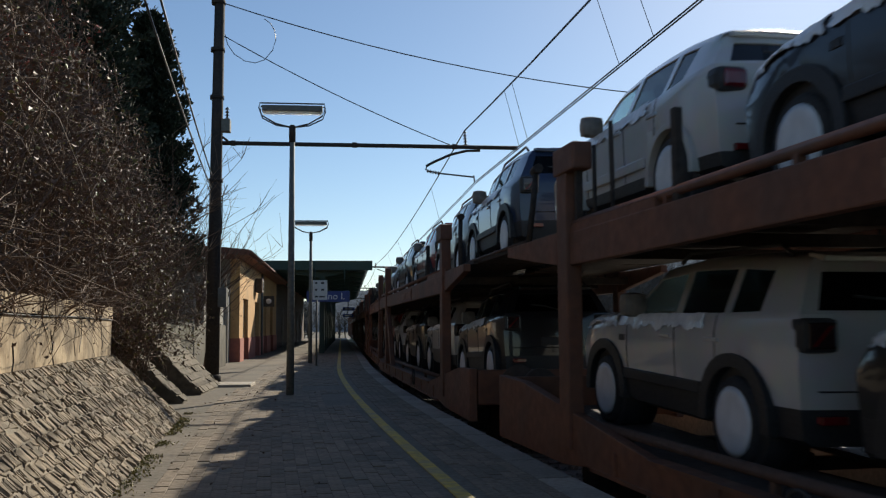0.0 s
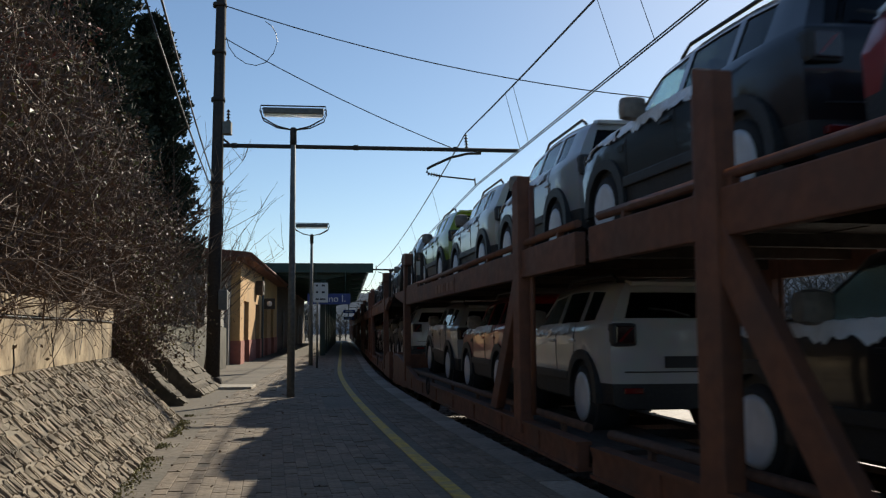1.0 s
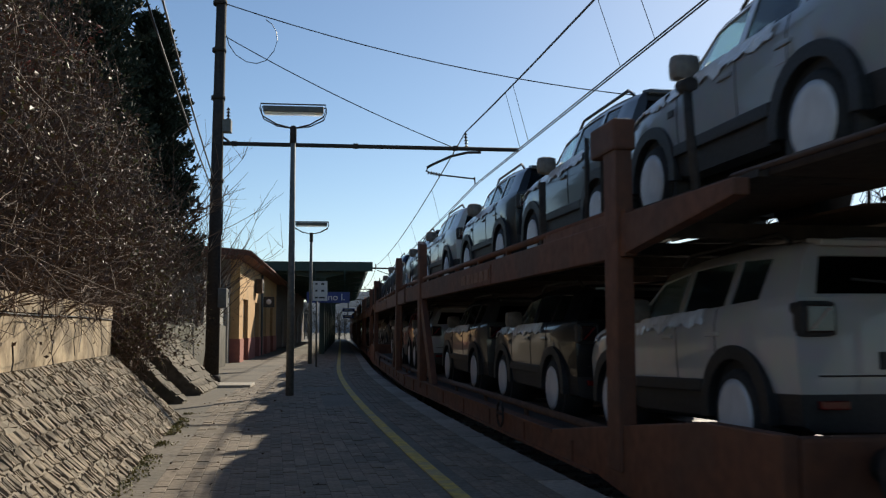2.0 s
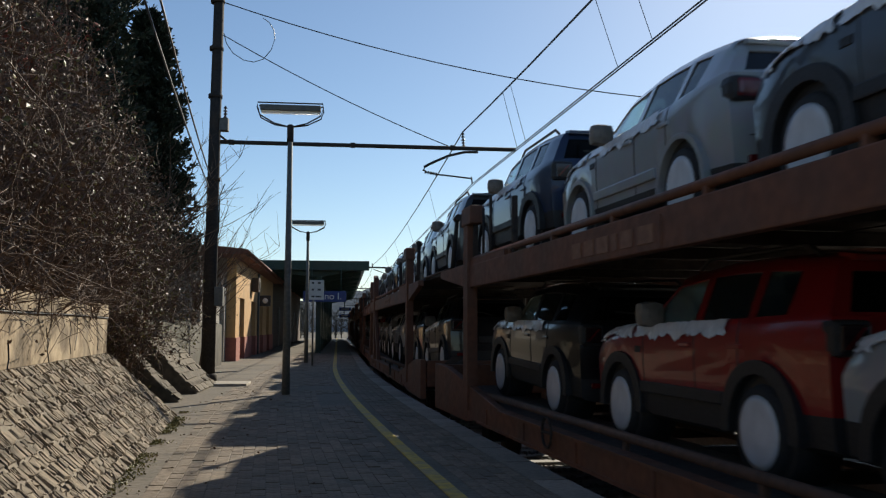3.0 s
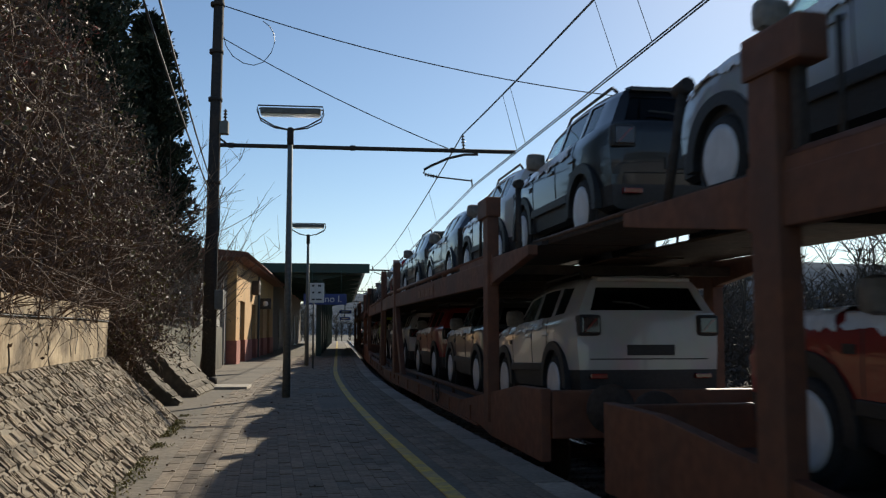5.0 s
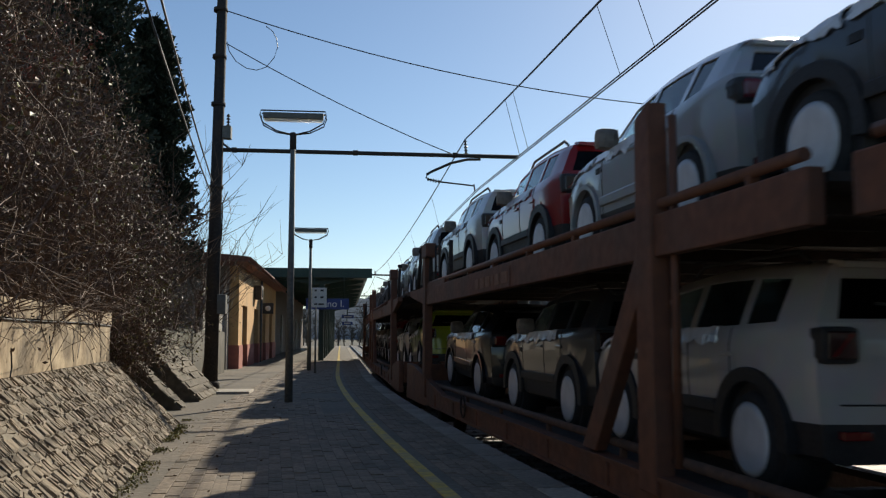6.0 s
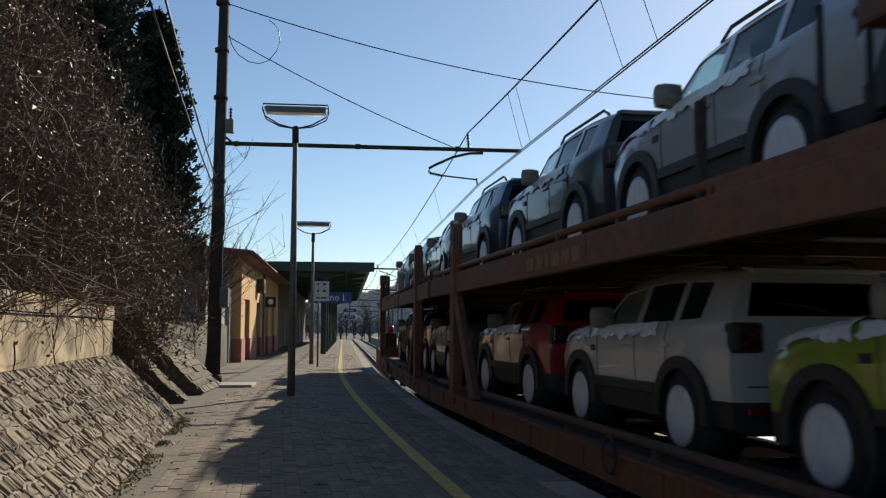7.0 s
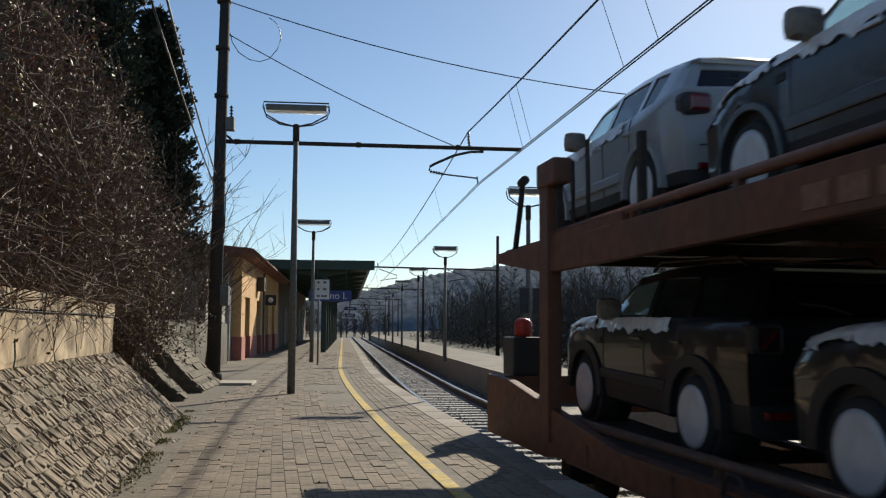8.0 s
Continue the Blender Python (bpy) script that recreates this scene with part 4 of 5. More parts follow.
def build_conifer(rnd, x, y, z, h, r, z0, count, label):
    root = tagged(empty("conifer", pose(x, y, z)), label, "tree", "conifers")
    part("trunk", tube([(0, 0, -0.2), (0, 0, h * 0.95)], 0.18, 8, 0.03), M_TWIG, root)
    st, lf = Mesher(), Mesher()
    for i in range(count):
        f = rnd.random() ** 1.3
        zz = z0 + (h - z0) * f
        reach = r * (1 - f) ** 0.5 * rnd.uniform(0.45, 1.15) + 0.12
        a = rnd.uniform(0, math.tau)
        br = wander(rnd, (0, 0, zz - reach * 0.25), (math.cos(a), math.sin(a), 0.5), reach, 5, 0.12, -0.03)
        st.stem(br, 0.02, 0.004)
        for j in range(48):
            k = rnd.random() ** 0.5 * 4.99
            p = br[int(k)].lerp(br[int(k) + 1], k % 1)
            d = Vector((math.cos(a) + rnd.gauss(0, 0.7), math.sin(a) + rnd.gauss(0, 0.7), 0.8 + rnd.gauss(0, 0.5))).normalized()
            lf.leaf(rnd, p + Vector((rnd.gauss(0, 0.05), rnd.gauss(0, 0.05), rnd.gauss(0, 0.05))), rnd.uniform(0.09, 0.22), d, 0.27)
    st.done("branchwork", M_TWIG, root)
    lf.done("foliage", M_CONIFER, root)


def build_trees():
    rnd = random.Random(31)
    build_conifer(rnd, -8.3, 26.55, 2.0, 15.0, 3.4, 1.0, 1300, "tall dark green conifer behind the thicket")
    build_conifer(rnd, -5.75, 27.12, 1.5, 8.9, 1.75, 1.5, 950, "smaller dark conifer with a ragged spire")
    build_conifer(rnd, -6.6, 23.16, 2.0, 12.5, 2.1, 1.0, 950, "dark green conifer behind the thicket")
    build_bare_tree(rnd, -4.1, 25.54, 0.5, 3.9, "thin bare tree with upright twigs behind the mast")
    build_bare_tree(rnd, -3.7, 25.0, 0.3, 4.3, "thin bare tree with fine upright twigs near the station")
    build_bare_tree(rnd, -4.15, 20.9, 1.0, 4.3, "thin bare tree with fine upright twigs at the thicket's edge")
    build_bare_tree(rnd, -4.5, 19.6, 1.2, 3.9, "thin bare tree with fine upright twigs at the thicket's edge")
    build_bare_tree(rnd, -4.6, 22.37, 1.0, 2.7, "thin bare tree with upright twigs beside the mast")


def build_distance():
    rnd = random.Random(41)
    # far hills, the blue haze of distance mixed into their base colour
    for name, y0, haze_tint, pts in (("backdrop_hill", 1020, (0.36, 0.43, 0.52), ((-400, 30), (-100, 34), (20, 44), (60, 58), (110, 68), (160, 72), (230, 70), (330, 84), (480, 90), (700, 80), (1100, 60))),
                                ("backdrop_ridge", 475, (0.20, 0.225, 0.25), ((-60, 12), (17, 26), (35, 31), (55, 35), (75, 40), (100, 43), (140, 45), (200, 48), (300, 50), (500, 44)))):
        m = material(name + "_woods", haze_tint, [c * 0.6 for c in haze_tint], 1.0, scale=0.16, bump=0.0, stain=[c * 0.55 for c in haze_tint], stain_scale=0.03, spec=0.0)
        bm = bmesh.new()
        rows = []
        for k in range(17):
            row = []
            f = k / 16
            for a, b in zip(pts, pts[1:]):
                for s in range(40):
                    x = a[0] + (b[0] - a[0]) * s / 40
                    z = a[1] + (b[1] - a[1]) * s / 40
                    z = z * math.sin(f * math.pi / 2) ** 0.8 + (noise.noise(Vector((x * 0.03, k * 0.9, y0))) * 2.5 + noise.noise(Vector((x * 0.35, k * 5.7, y0))) * 1.6) * f
                    row.append(bm.verts.new((x, y0 + f * y0 * 0.3, max(-0.8, z) if f else -1.5)))
            rows.append(row)
        for p, q in zip(rows, rows[1:]):
            for i in range(len(p) - 1):
                bm.faces.new((p[i], p[i + 1], q[i + 1], q[i]))
        bmesh.ops.recalc_face_normals(bm, faces=bm.faces[:])
        tagged(part(name, bm, m, smooth=True), "wooded hills behind the station, haze mixed into their colour", "hills", kind="structure")
    # bare wood beside the far tracks
    st, lf = Mesher(), Mesher()
    for i in range(230):
        y = rnd.uniform(45, 200)
        x = 13.5 + 0.01 * y + abs(rnd.gauss(0, 13))
        h = rnd.uniform(3.5, 7.5) * (0.7 + y / 260)
        base = Vector((x, y, -0.9))
        tr = wander(rnd, base, (0, 0, 1), h * 0.8, 5, 0.06, 0)
        st.stem(tr, 0.12, 0.04)
        for j in range(16):
            p = tr[rnd.randrange(1, 6)]
            br = wander(rnd, p, (rnd.gauss(0, 0.6), rnd.gauss(0, 0.6), 0.9), h * rnd.uniform(0.2, 0.45), 4, 0.14, 0)
            st.stem(br, 0.04, 0.012)
            for q in range(5):
                s = br[rnd.randrange(1, 5)]
                st.stem(wander(rnd, s, (rnd.gauss(0, 0.8), rnd.gauss(0, 0.8), 0.7), rnd.uniform(0.4, 1.2), 3, 0.2, 0), 0.02, 0.008)
        for j in range(170):
            lf.leaf(rnd, Vector((x + rnd.gauss(0, 1.6), y + rnd.gauss(0, 1.6), -0.8 + abs(rnd.gauss(0, 0.9)))), rnd.uniform(0.12, 0.32))
    for i in range(45):
        y = rnd.uniform(120, 230)
        x = -8 + 0.03 * (230 - y) - abs(rnd.gauss(0, 12)) + rnd.choice((0, 0, 14))
        base = Vector((x, y, -0.9))
        h = rnd.uniform(3.5, 6.5)
        tr = wander(rnd, base, (0, 0, 1), h * 0.8, 5, 0.06, 0)
        st.stem(tr, 0.12, 0.04)
        for j in range(22):
            br = wander(rnd, tr[rnd.randrange(1, 6)], (rnd.gauss(0, 0.6), rnd.gauss(0, 0.6), 0.8), h * rnd.uniform(0.2, 0.5), 4, 0.14, 0)
            st.stem(br, 0.05, 0.02)
            for q in range(5):
                st.stem(wander(rnd, br[rnd.randrange(1, 5)], (rnd.gauss(0, 0.8), rnd.gauss(0, 0.8), 0.6), rnd.uniform(0.5, 1.4), 3, 0.2, 0), 0.03, 0.012)
    ob = st.done("far_woods", M_FARWOOD, None, "bare brown trees beyond the far tracks")
    tagged(ob, category="woods", kind="stuff")
    ob = lf.done("undergrowth", M_FARWOOD, None, "brown brambles and undergrowth beyond the far tracks")
    tagged(ob, category="undergrowth", kind="stuff")
    st, lf = Mesher(), Mesher()
    for i in range(130):
        y = rnd.uniform(4, 70)
        x = 12.5 + 0.03 * y + abs(rnd.gauss(0, 7))
        h = rnd.uniform(3.0, 6.5)
        tr = wander(rnd, Vector((x, y, -0.9)), (0, 0, 1), h * 0.8, 5, 0.06, 0)
        st.stem(tr, 0.09, 0.03)
        for j in range(18):
            p = tr[rnd.randrange(1, 6)]
            br = wander(rnd, p, (rnd.gauss(0, 0.6), rnd.gauss(0, 0.6), 0.9), h * rnd.uniform(0.2, 0.45), 4, 0.14, 0)
            st.stem(br, 0.03, 0.01)
            for q in range(7):
                s = br[rnd.randrange(1, 5)]
                st.stem(wander(rnd, s, (rnd.gauss(0, 0.8), rnd.gauss(0, 0.8), 0.7), rnd.uniform(0.4, 1.2), 3, 0.2, 0), 0.014, 0.006)
        for j in range(420):
            lf.leaf(rnd, Vector((x + rnd.gauss(0, 1.5), y + rnd.gauss(0, 1.5), -0.8 + abs(rnd.gauss(0, 1.3)))), rnd.uniform(0.09, 0.26))
    tagged(st.done("trackside_woods", M_FARWOOD, None, "bare brown trees along the far side of the tracks"), category="woods", kind="stuff")
    tagged(lf.done("trackside_brambles", M_FARWOOD, None, "brown brambles along the far side of the tracks"), category="undergrowth", kind="stuff")
    # evergreen clump in the wood
    build_conifer(rnd, 27.0, 150.0, -0.8, 14.0, 5.0, 1.5, 120, "dark evergreen standing in the far wood")


def build_moss():
    """Moss and weeds along the foot of the wall, and fallen leaves."""
    rnd = random.Random(51)
    ms, dl = Mesher(), Mesher()
    for i in range(2600):
        y = 6.8 + 6.8 * rnd.random() ** 0.7
        p = Vector((wall_x(y) + abs(rnd.gauss(0, 0.07)), y, 0.0))
        if noise.noise(Vector((y * 1.1, 3.0, 0))) > -0.12:
            ms.leaf(rnd, p, rnd.uniform(0.012, 0.035), Vector((rnd.gauss(0, 0.8), rnd.gauss(0, 0.8), 0.6)).normalized())
    for i in range(130):
        y = rnd.uniform(6.2, 18)
        p = Vector((wall_x(min(y, 13.5)) + abs(rnd.gauss(0.1, 0.8)), y, 0.012))
        dl.leaf(rnd, p, rnd.uniform(0.02, 0.045), Vector((rnd.gauss(0, 1), rnd.gauss(0, 1), 0.05)).normalized())
    tagged(ms.done("moss", M_LEAFY, None, "yellow-green moss and weeds along the wall foot"), category="moss", kind="stuff")
    tagged(dl.done("leaf_litter", M_LEAF, None, "scattered dry leaves on the platform"), category="leaf litter", kind="stuff")


# ---- cars ----
WHEEL_Y, ARCH_R = 1.285, 0.425
CUTS = (1.0, 0.85, 0.5, 0.0)


def car_ring(y, c):
    """Half cross-section of a car at y, from the sill up to the roof's middle."""
    def low_part():
        pts = [[0.80, 0.27], [0.872, 0.31], [0.888, c["clad"]], [0.905, 0.77]]
        for wy in (WHEEL_Y, -WHEEL_Y):
            d = abs(y - wy)
            if d <= ARCH_R:
                za = 0.35 + math.sqrt(max(0.0, ARCH_R ** 2 - d * d))
                for k, p in enumerate(pts):
                    p[0], p[1] = max(p[0], 0.868), max(p[1], za + 0.014 * k)
        return pts

    def nose(q):
        hz = float(np.interp(q, (c["cowl"], 1.55, 1.90, 2.06), c["hood"]))
        return [[0.90, min(1.0, hz - 0.11)], [0.868, hz - 0.05], [0.83, hz - 0.018], [0.75, hz]] + [[0.68 * k, hz + 0.022 * (1 - k) + 0.004] for k in CUTS]

    def cabin(q):
        zr = float(np.interp(q, (-1.95, -1.2, -0.5, c["roof_front"]), c["roof"]))
        belt = float(np.interp(q, (-1.95, -1.1, 0.6), c["belt"]))
        we = c["roof_half"]
        return [[0.905, belt - 0.14], [0.876, belt - 0.025], [0.858, belt], [we + 0.065, zr - 0.14], *[[we * k, zr - dz] for k, dz in zip(CUTS, (0.062, 0.028, 0.006, 0.0))]]
    if y >= c["cowl"]:
        up = nose(y)
    elif y <= c["roof_front"]:
        up = cabin(y)
    else:
        f = (y - c["roof_front"]) / (c["cowl"] - c["roof_front"])
        up = [[a[0] + (b[0] - a[0]) * f, a[1] + (b[1] - a[1]) * f] for a, b in zip(cabin(c["roof_front"]), nose(c["cowl"]))]
    ends = max(0.0, (abs(y) - 1.25) / 0.85)
    taper = 1 - 0.085 * ends ** 2
    return [Vector((x * taper, y, z)) for x, z in low_part() + up]


SUV = dict(clad=0.52, cowl=0.94, hood=(1.135, 1.09, 1.03, 0.90), roof_front=0.30, roof=(1.605, 1.645, 1.655, 1.59), belt=(1.19, 1.16, 1.12), roof_half=0.655,
           rear=(0, 0, 0, 0, 0.0, 0.01, 0.03, 0.13, 0.17, 0.17, 0.17, 0.17), quarter=-1.60, bulge=0.085)
HATCH = dict(clad=0.42, cowl=0.96, hood=(1.10, 1.04, 0.95, 0.80), roof_front=0.28, roof=(1.54, 1.61, 1.63, 1.56), belt=(1.18, 1.12, 1.06), roof_half=0.615,
             rear=(0, 0, 0, 0, 0.03, 0.06, 0.09, 0.25, 0.34, 0.34, 0.34, 0.34), quarter=-1.50, bulge=0.13)


def build_car(style, label):
    """A new car with its film-wrapped hood and wheels. It points along +y."""
    root = tagged(empty("parked_car"), label, "car", "cars on the train")
    boxy = style == "suv"
    c = SUV if boxy else HATCH
    back, front = -2.05, 2.05
    ys = {back, front, 1.92, 1.78, c["cowl"], c["roof_front"], -0.26, -0.36, -1.10, -1.19, c["quarter"], -1.85, 0.62, -0.75}
    for wy in (WHEEL_Y, -WHEEL_Y):
        ys |= {round(wy + ARCH_R * math.cos(math.pi * i / 10), 4) for i in range(11)}
    ys = sorted(ys)
    rings = []
    for y in ys:
        r = car_ring(y, c)
        if y < -1.75:
            w = (-1.75 - y) / (-1.75 - back)
            for p, dy in zip(r, c["rear"]):
                p.y += dy * w
        rings.append(r)
    groups = {}
    for s in (-1, 1):
        flip = [[Vector((p.x * s, p.y, p.z)) for p in r] for r in rings]
        for a, b, ya, yb in zip(flip, flip[1:], ys, ys[1:]):
            m = (ya + yb) / 2
            for k in range(11):
                kind = ("body", 0)
                if k < 2:
                    kind = ("side_cladding", s)
                elif k == 6 and -0.26 < m < c["cowl"] - 0.05:
                    kind = ("side_window", s * 1)
                elif k == 6 and -1.10 < m < -0.36:
                    kind = ("side_window", s * 2)
                elif k == 6 and c["quarter"] < m < -1.19:
                    kind = ("side_window", s * 3)
                elif k >= 8 and c["roof_front"] < m < c["cowl"]:
                    kind = ("windscreen", 0)
                groups.setdefault(kind, []).append((a[k], b[k], b[k + 1], a[k + 1]))
    # front and rear faces, bowed outwards
    for ring, sgn, bulge in ((rings[0], -1, c["bulge"]), (rings[-1], 1, 0.10)):
        fr = [-1, -0.85, -0.5, 0, 0.5, 0.85, 1]
        rows = []
        for k in range(9):
            p = ring[k]
            row = []
            for f in fr:
                z = p.z if k < 8 else float(np.interp(abs(f), (0, 0.5, 0.85, 1), [ring[j].z for j in (11, 10, 9, 8)]))
                row.append(Vector((p.x * f, p.y + sgn * bulge * (1 - f * f) * (1.0 if k < 7 else 0.45 if k == 7 else 0.0), z)))
            rows.append(row)
        for k, (a, b) in enumerate(zip(rows, rows[1:])):
            for i in range(6):
                kind = ("body", 0)
                if k < 2:
                    kind = ("rear_bumper" if sgn < 0 else "front_bumper", 0)
                elif sgn < 0 and k == 6 and 0 < i < 5:
                    kind = ("rear_window", 0)
                groups.setdefault(kind, []).append((a[i], a[i + 1], b[i + 1], b[i]))
    mats = {"body": M_PAINT, "side_cladding": M_BLACK, "rear_bumper": M_BLACK, "front_bumper": M_BLACK, "side_window": M_GLASS, "windscreen": M_CLEAR, "rear_window": M_TINT}
    remarks_by_part = {"side_window": "dark tinted car window", "rear_window": "dark privacy glass", "side_cladding": "black plastic sill cladding"}
    for (name, where), quads in groups.items():
        bm, seen = bmesh.new(), {}
        for q in quads:
            vs = []
            for p in q:
                key = (round(p.x, 4), round(p.y, 4), round(p.z, 4))
                if key not in seen:
                    seen[key] = bm.verts.new(p)
                if seen[key] not in vs:
                    vs.append(seen[key])
            if len(vs) > 2:
                try:
                    bm.faces.new(vs).smooth = True
                except ValueError:
                    pass
        glass = "wind" in name
        # turn every face outwards from the car's middle
        mid = Vector((0, 0, 0.75))
        for f in bm.faces:
            f.normal_update()
            ref = f.calc_center_median() - mid
            ref.y *= 0.35
            if f.normal.dot(ref) < 0:
                f.normal_flip()
        bm.normal_update()
        if glass:
            for v in bm.verts:
                v.co -= v.normal * 0.012
        bmesh.ops.solidify(bm, geom=bm.faces[:], thickness=0.006 if glass else 0.022)
        ob = part(name, bm, M_CLEAR if name == "side_window" and abs(where) == 1 else mats[name], root, remarks_by_part.get(name, ""), smooth=True)
        ob.data.set_sharp_from_angle(angle=radians(34))
    belt = c["belt"][1]
    bm = bmesh.new()
    add_box(bm, -0.8, 0.8, -1.9, 0.75, 0.86, 0.9)
    add_box(bm, -0.78, 0.78, 0.55, 0.9, 0.9, belt - 0.02, bevel=0.04)
    for sx in (-0.40, 0.40):
        for sy in (-0.20, -1.05):
            add_box(bm, sx - 0.25, sx + 0.25, sy - 0.1, sy + 0.06, 0.88, belt + 0.17, bevel=0.04)
            add_box(bm, sx - 0.12, sx + 0.12, sy - 0.08, sy + 0.02, belt + 0.18, belt + 0.33, bevel=0.03)
    part("interior", bm, M_SEAT, root, "dark seats and trim")
    part("underbody", box(-0.62, 0.62, -1.95, 1.95, 0.24, 0.36, bevel=0.03), M_BLACK, root)
    rnd = random.Random(7)
    for s in (-1, 1):
        if boxy:
            lamp = part("tail_light", box(s * 0.705 - 0.135, s * 0.705 + 0.135, back - 0.075, back + 0.10, 0.90, 1.14, bevel=0.045), M_BLACK, root, "square black tail light")
            part("lens", box(s * 0.70 - 0.10, s * 0.70 + 0.10, back - 0.085, back - 0.06, 0.93, 1.11, bevel=0.01), M_LAMP, lamp, "dark smoked lens")
            part("lens_cross", prism([(-0.08, 0.95), (-0.05, 0.95), (0.08, 1.09), (0.05, 1.09)], back - 0.09, back - 0.083, "y"), M_TAIL, lamp).location = (s * 0.70, 0, 0)
        else:
            lamp = part("tail_light", box(s * 0.70 - 0.15, s * 0.70 + 0.12, back - 0.06, back + 0.26, 0.90, 1.12, bevel=0.07), M_BLACK, root, "large rounded tail light")
            part("lens", box(s * 0.69 - 0.11, s * 0.69 + 0.10, back - 0.075, back + 0.1, 0.93, 1.09, bevel=0.035), M_TAIL, lamp, "red tail lens")
        part("headlight", lathe([(0.02, 0.05), (0.11, 0.04), (0.12, -0.05)], "y", 14), M_HEAD, root).location = (s * 0.60, front + 0.02, 0.80)
        part("reflector", box(s * 0.62 - 0.10, s * 0.62 + 0.10, back - 0.085, back - 0.02, 0.42, 0.48, bevel=0.01), M_TAIL, root, "red bumper reflector")
        mir = part("mirror", box(-0.125, 0.125, -0.10, 0.08, -0.115, 0.115, bevel=0.08), M_BAG, root, "door mirror wrapped in a beige bag")
        mir.location = (s * 0.915, 0.54, belt + 0.05)
        part("arm", tube([(s * -0.16, 0, -0.1), (s * -0.04, 0, -0.05)], 0.03, 6), M_BLACK, mir)
        for hy in (-0.15, -0.98):
            part("door_handle", box(s * 0.905 - 0.02, s * 0.905 + 0.02, hy - 0.1, hy + 0.1, 0.93, 0.965, bevel=0.008), M_PAINT if boxy else M_HEAD, root)
        part("rubbing_strip", box(s * 0.90 - 0.02, s * 0.90 + 0.016, -WHEEL_Y + 0.50, WHEEL_Y - 0.50, 0.50, 0.60, bevel=0.012), M_BLACK if boxy else M_PAINT, root)
        if boxy:
            part("roof_rail", tube([(s * 0.60, -1.65, 1.59), (s * 0.60, -1.5, 1.672), (s * 0.60, -0.05, 1.672), (s * 0.60, 0.12, 1.59)], 0.018, 6), M_BLACK, root)
        for gy in (-0.31, 0.72, -1.02):
            r = car_ring(gy, c)
            part("door_gap", tube([(p.x * s, gy, p.z) for p in r[2:7]], 0.006, 4), M_BLACK, root)
        for wy in (WHEEL_Y, -WHEEL_Y):
            wide = 0.095 if boxy else 0.045
            angles = [math.pi * (i / 16) * 1.06 - 0.09 for i in range(17)]
            sq = [1 + (0.035 if boxy else 0.0) * math.sin(2 * q) ** 2 for q in angles]
            ring = [(wy + (ARCH_R + wide) * e * math.cos(q), 0.35 + (ARCH_R + wide - 0.01) * e * math.sin(q)) for q, e in zip(angles, sq)] + [(wy + 0.405 * math.cos(q), 0.35 + 0.405 * math.sin(q)) for q in angles[::-1]]
            t = 1 - 0.085 * max(0.0, (abs(wy) - 1.25) / 0.85) ** 2
            bm = prism(ring, min(s * 0.84, s * 0.922 * t), max(s * 0.84, s * 0.922 * t), "x", bevel=0.008)
            part("wheel_arch", bm, M_BLACK if boxy else M_PAINT, root)
            part("arch_liner", lathe([(0.42, s * 0.50), (0.42, s * 0.85)], "x", 20), M_BLACK, root).location = (0, wy, 0.36)
            wheel = part("wheel", lathe([(0.22, s * 0.64), (0.32, s * 0.66), (0.345, s * 0.70), (0.345, s * 0.85), (0.32, s * 0.895), (0.26, s * 0.90)], "x", 28), M_RUBBER, root, "black tyre")
            wheel.location = (0, wy, 0.345)
            part("wheel_cover", lathe([(0.05, s * 0.895), (0.262, s * 0.898), (0.267, s * 0.904), (0.22, s * 0.914), (0.12, s * 0.909), (0.02, s * 0.912)], "x", 28), M_COVER, wheel, "white film disc over the wheel")
    part("number_plate_recess", box(-0.28, 0.28, back - c["bulge"] - 0.008, back - c["bulge"] + 0.03, 0.68, 0.80, bevel=0.006), M_BLACK, root)
    part("tailgate_seam", tube([(x, back - c["bulge"] * (1 - (x / 0.86) ** 2) - 0.002, 0.64) for x in (-0.7, -0.35, 0, 0.35, 0.7)], 0.006, 4), M_BLACK, root)
    zr = c["roof"][0]
    ry = back + c["rear"][8]
    part("roof_spoiler", prism([(ry - 0.09, zr - 0.075), (ry + 0.10, zr - 0.06), (ry + 0.10, zr + 0.0), (ry - 0.09, zr - 0.03)], -c["roof_half"] * 0.86, c["roof_half"] * 0.86, "x", bevel=0.012), M_PAINT, root)
    part("rear_wiper", tube([(0, back - 0.07, belt + 0.05), (-0.2, back - 0.05, belt + 0.11), (-0.42, back - 0.02, belt + 0.13)], 0.01, 5), M_BLACK, root)
    part("fuel_flap", box(-0.908, -0.895, -1.02, -0.86, 0.82, 0.98, bevel=0.004), M_PAINT, root)
    part("side_badge", box(-0.912, -0.895, 0.78, 0.90, 0.86, 0.92, bevel=0.003), M_BLACK, root)

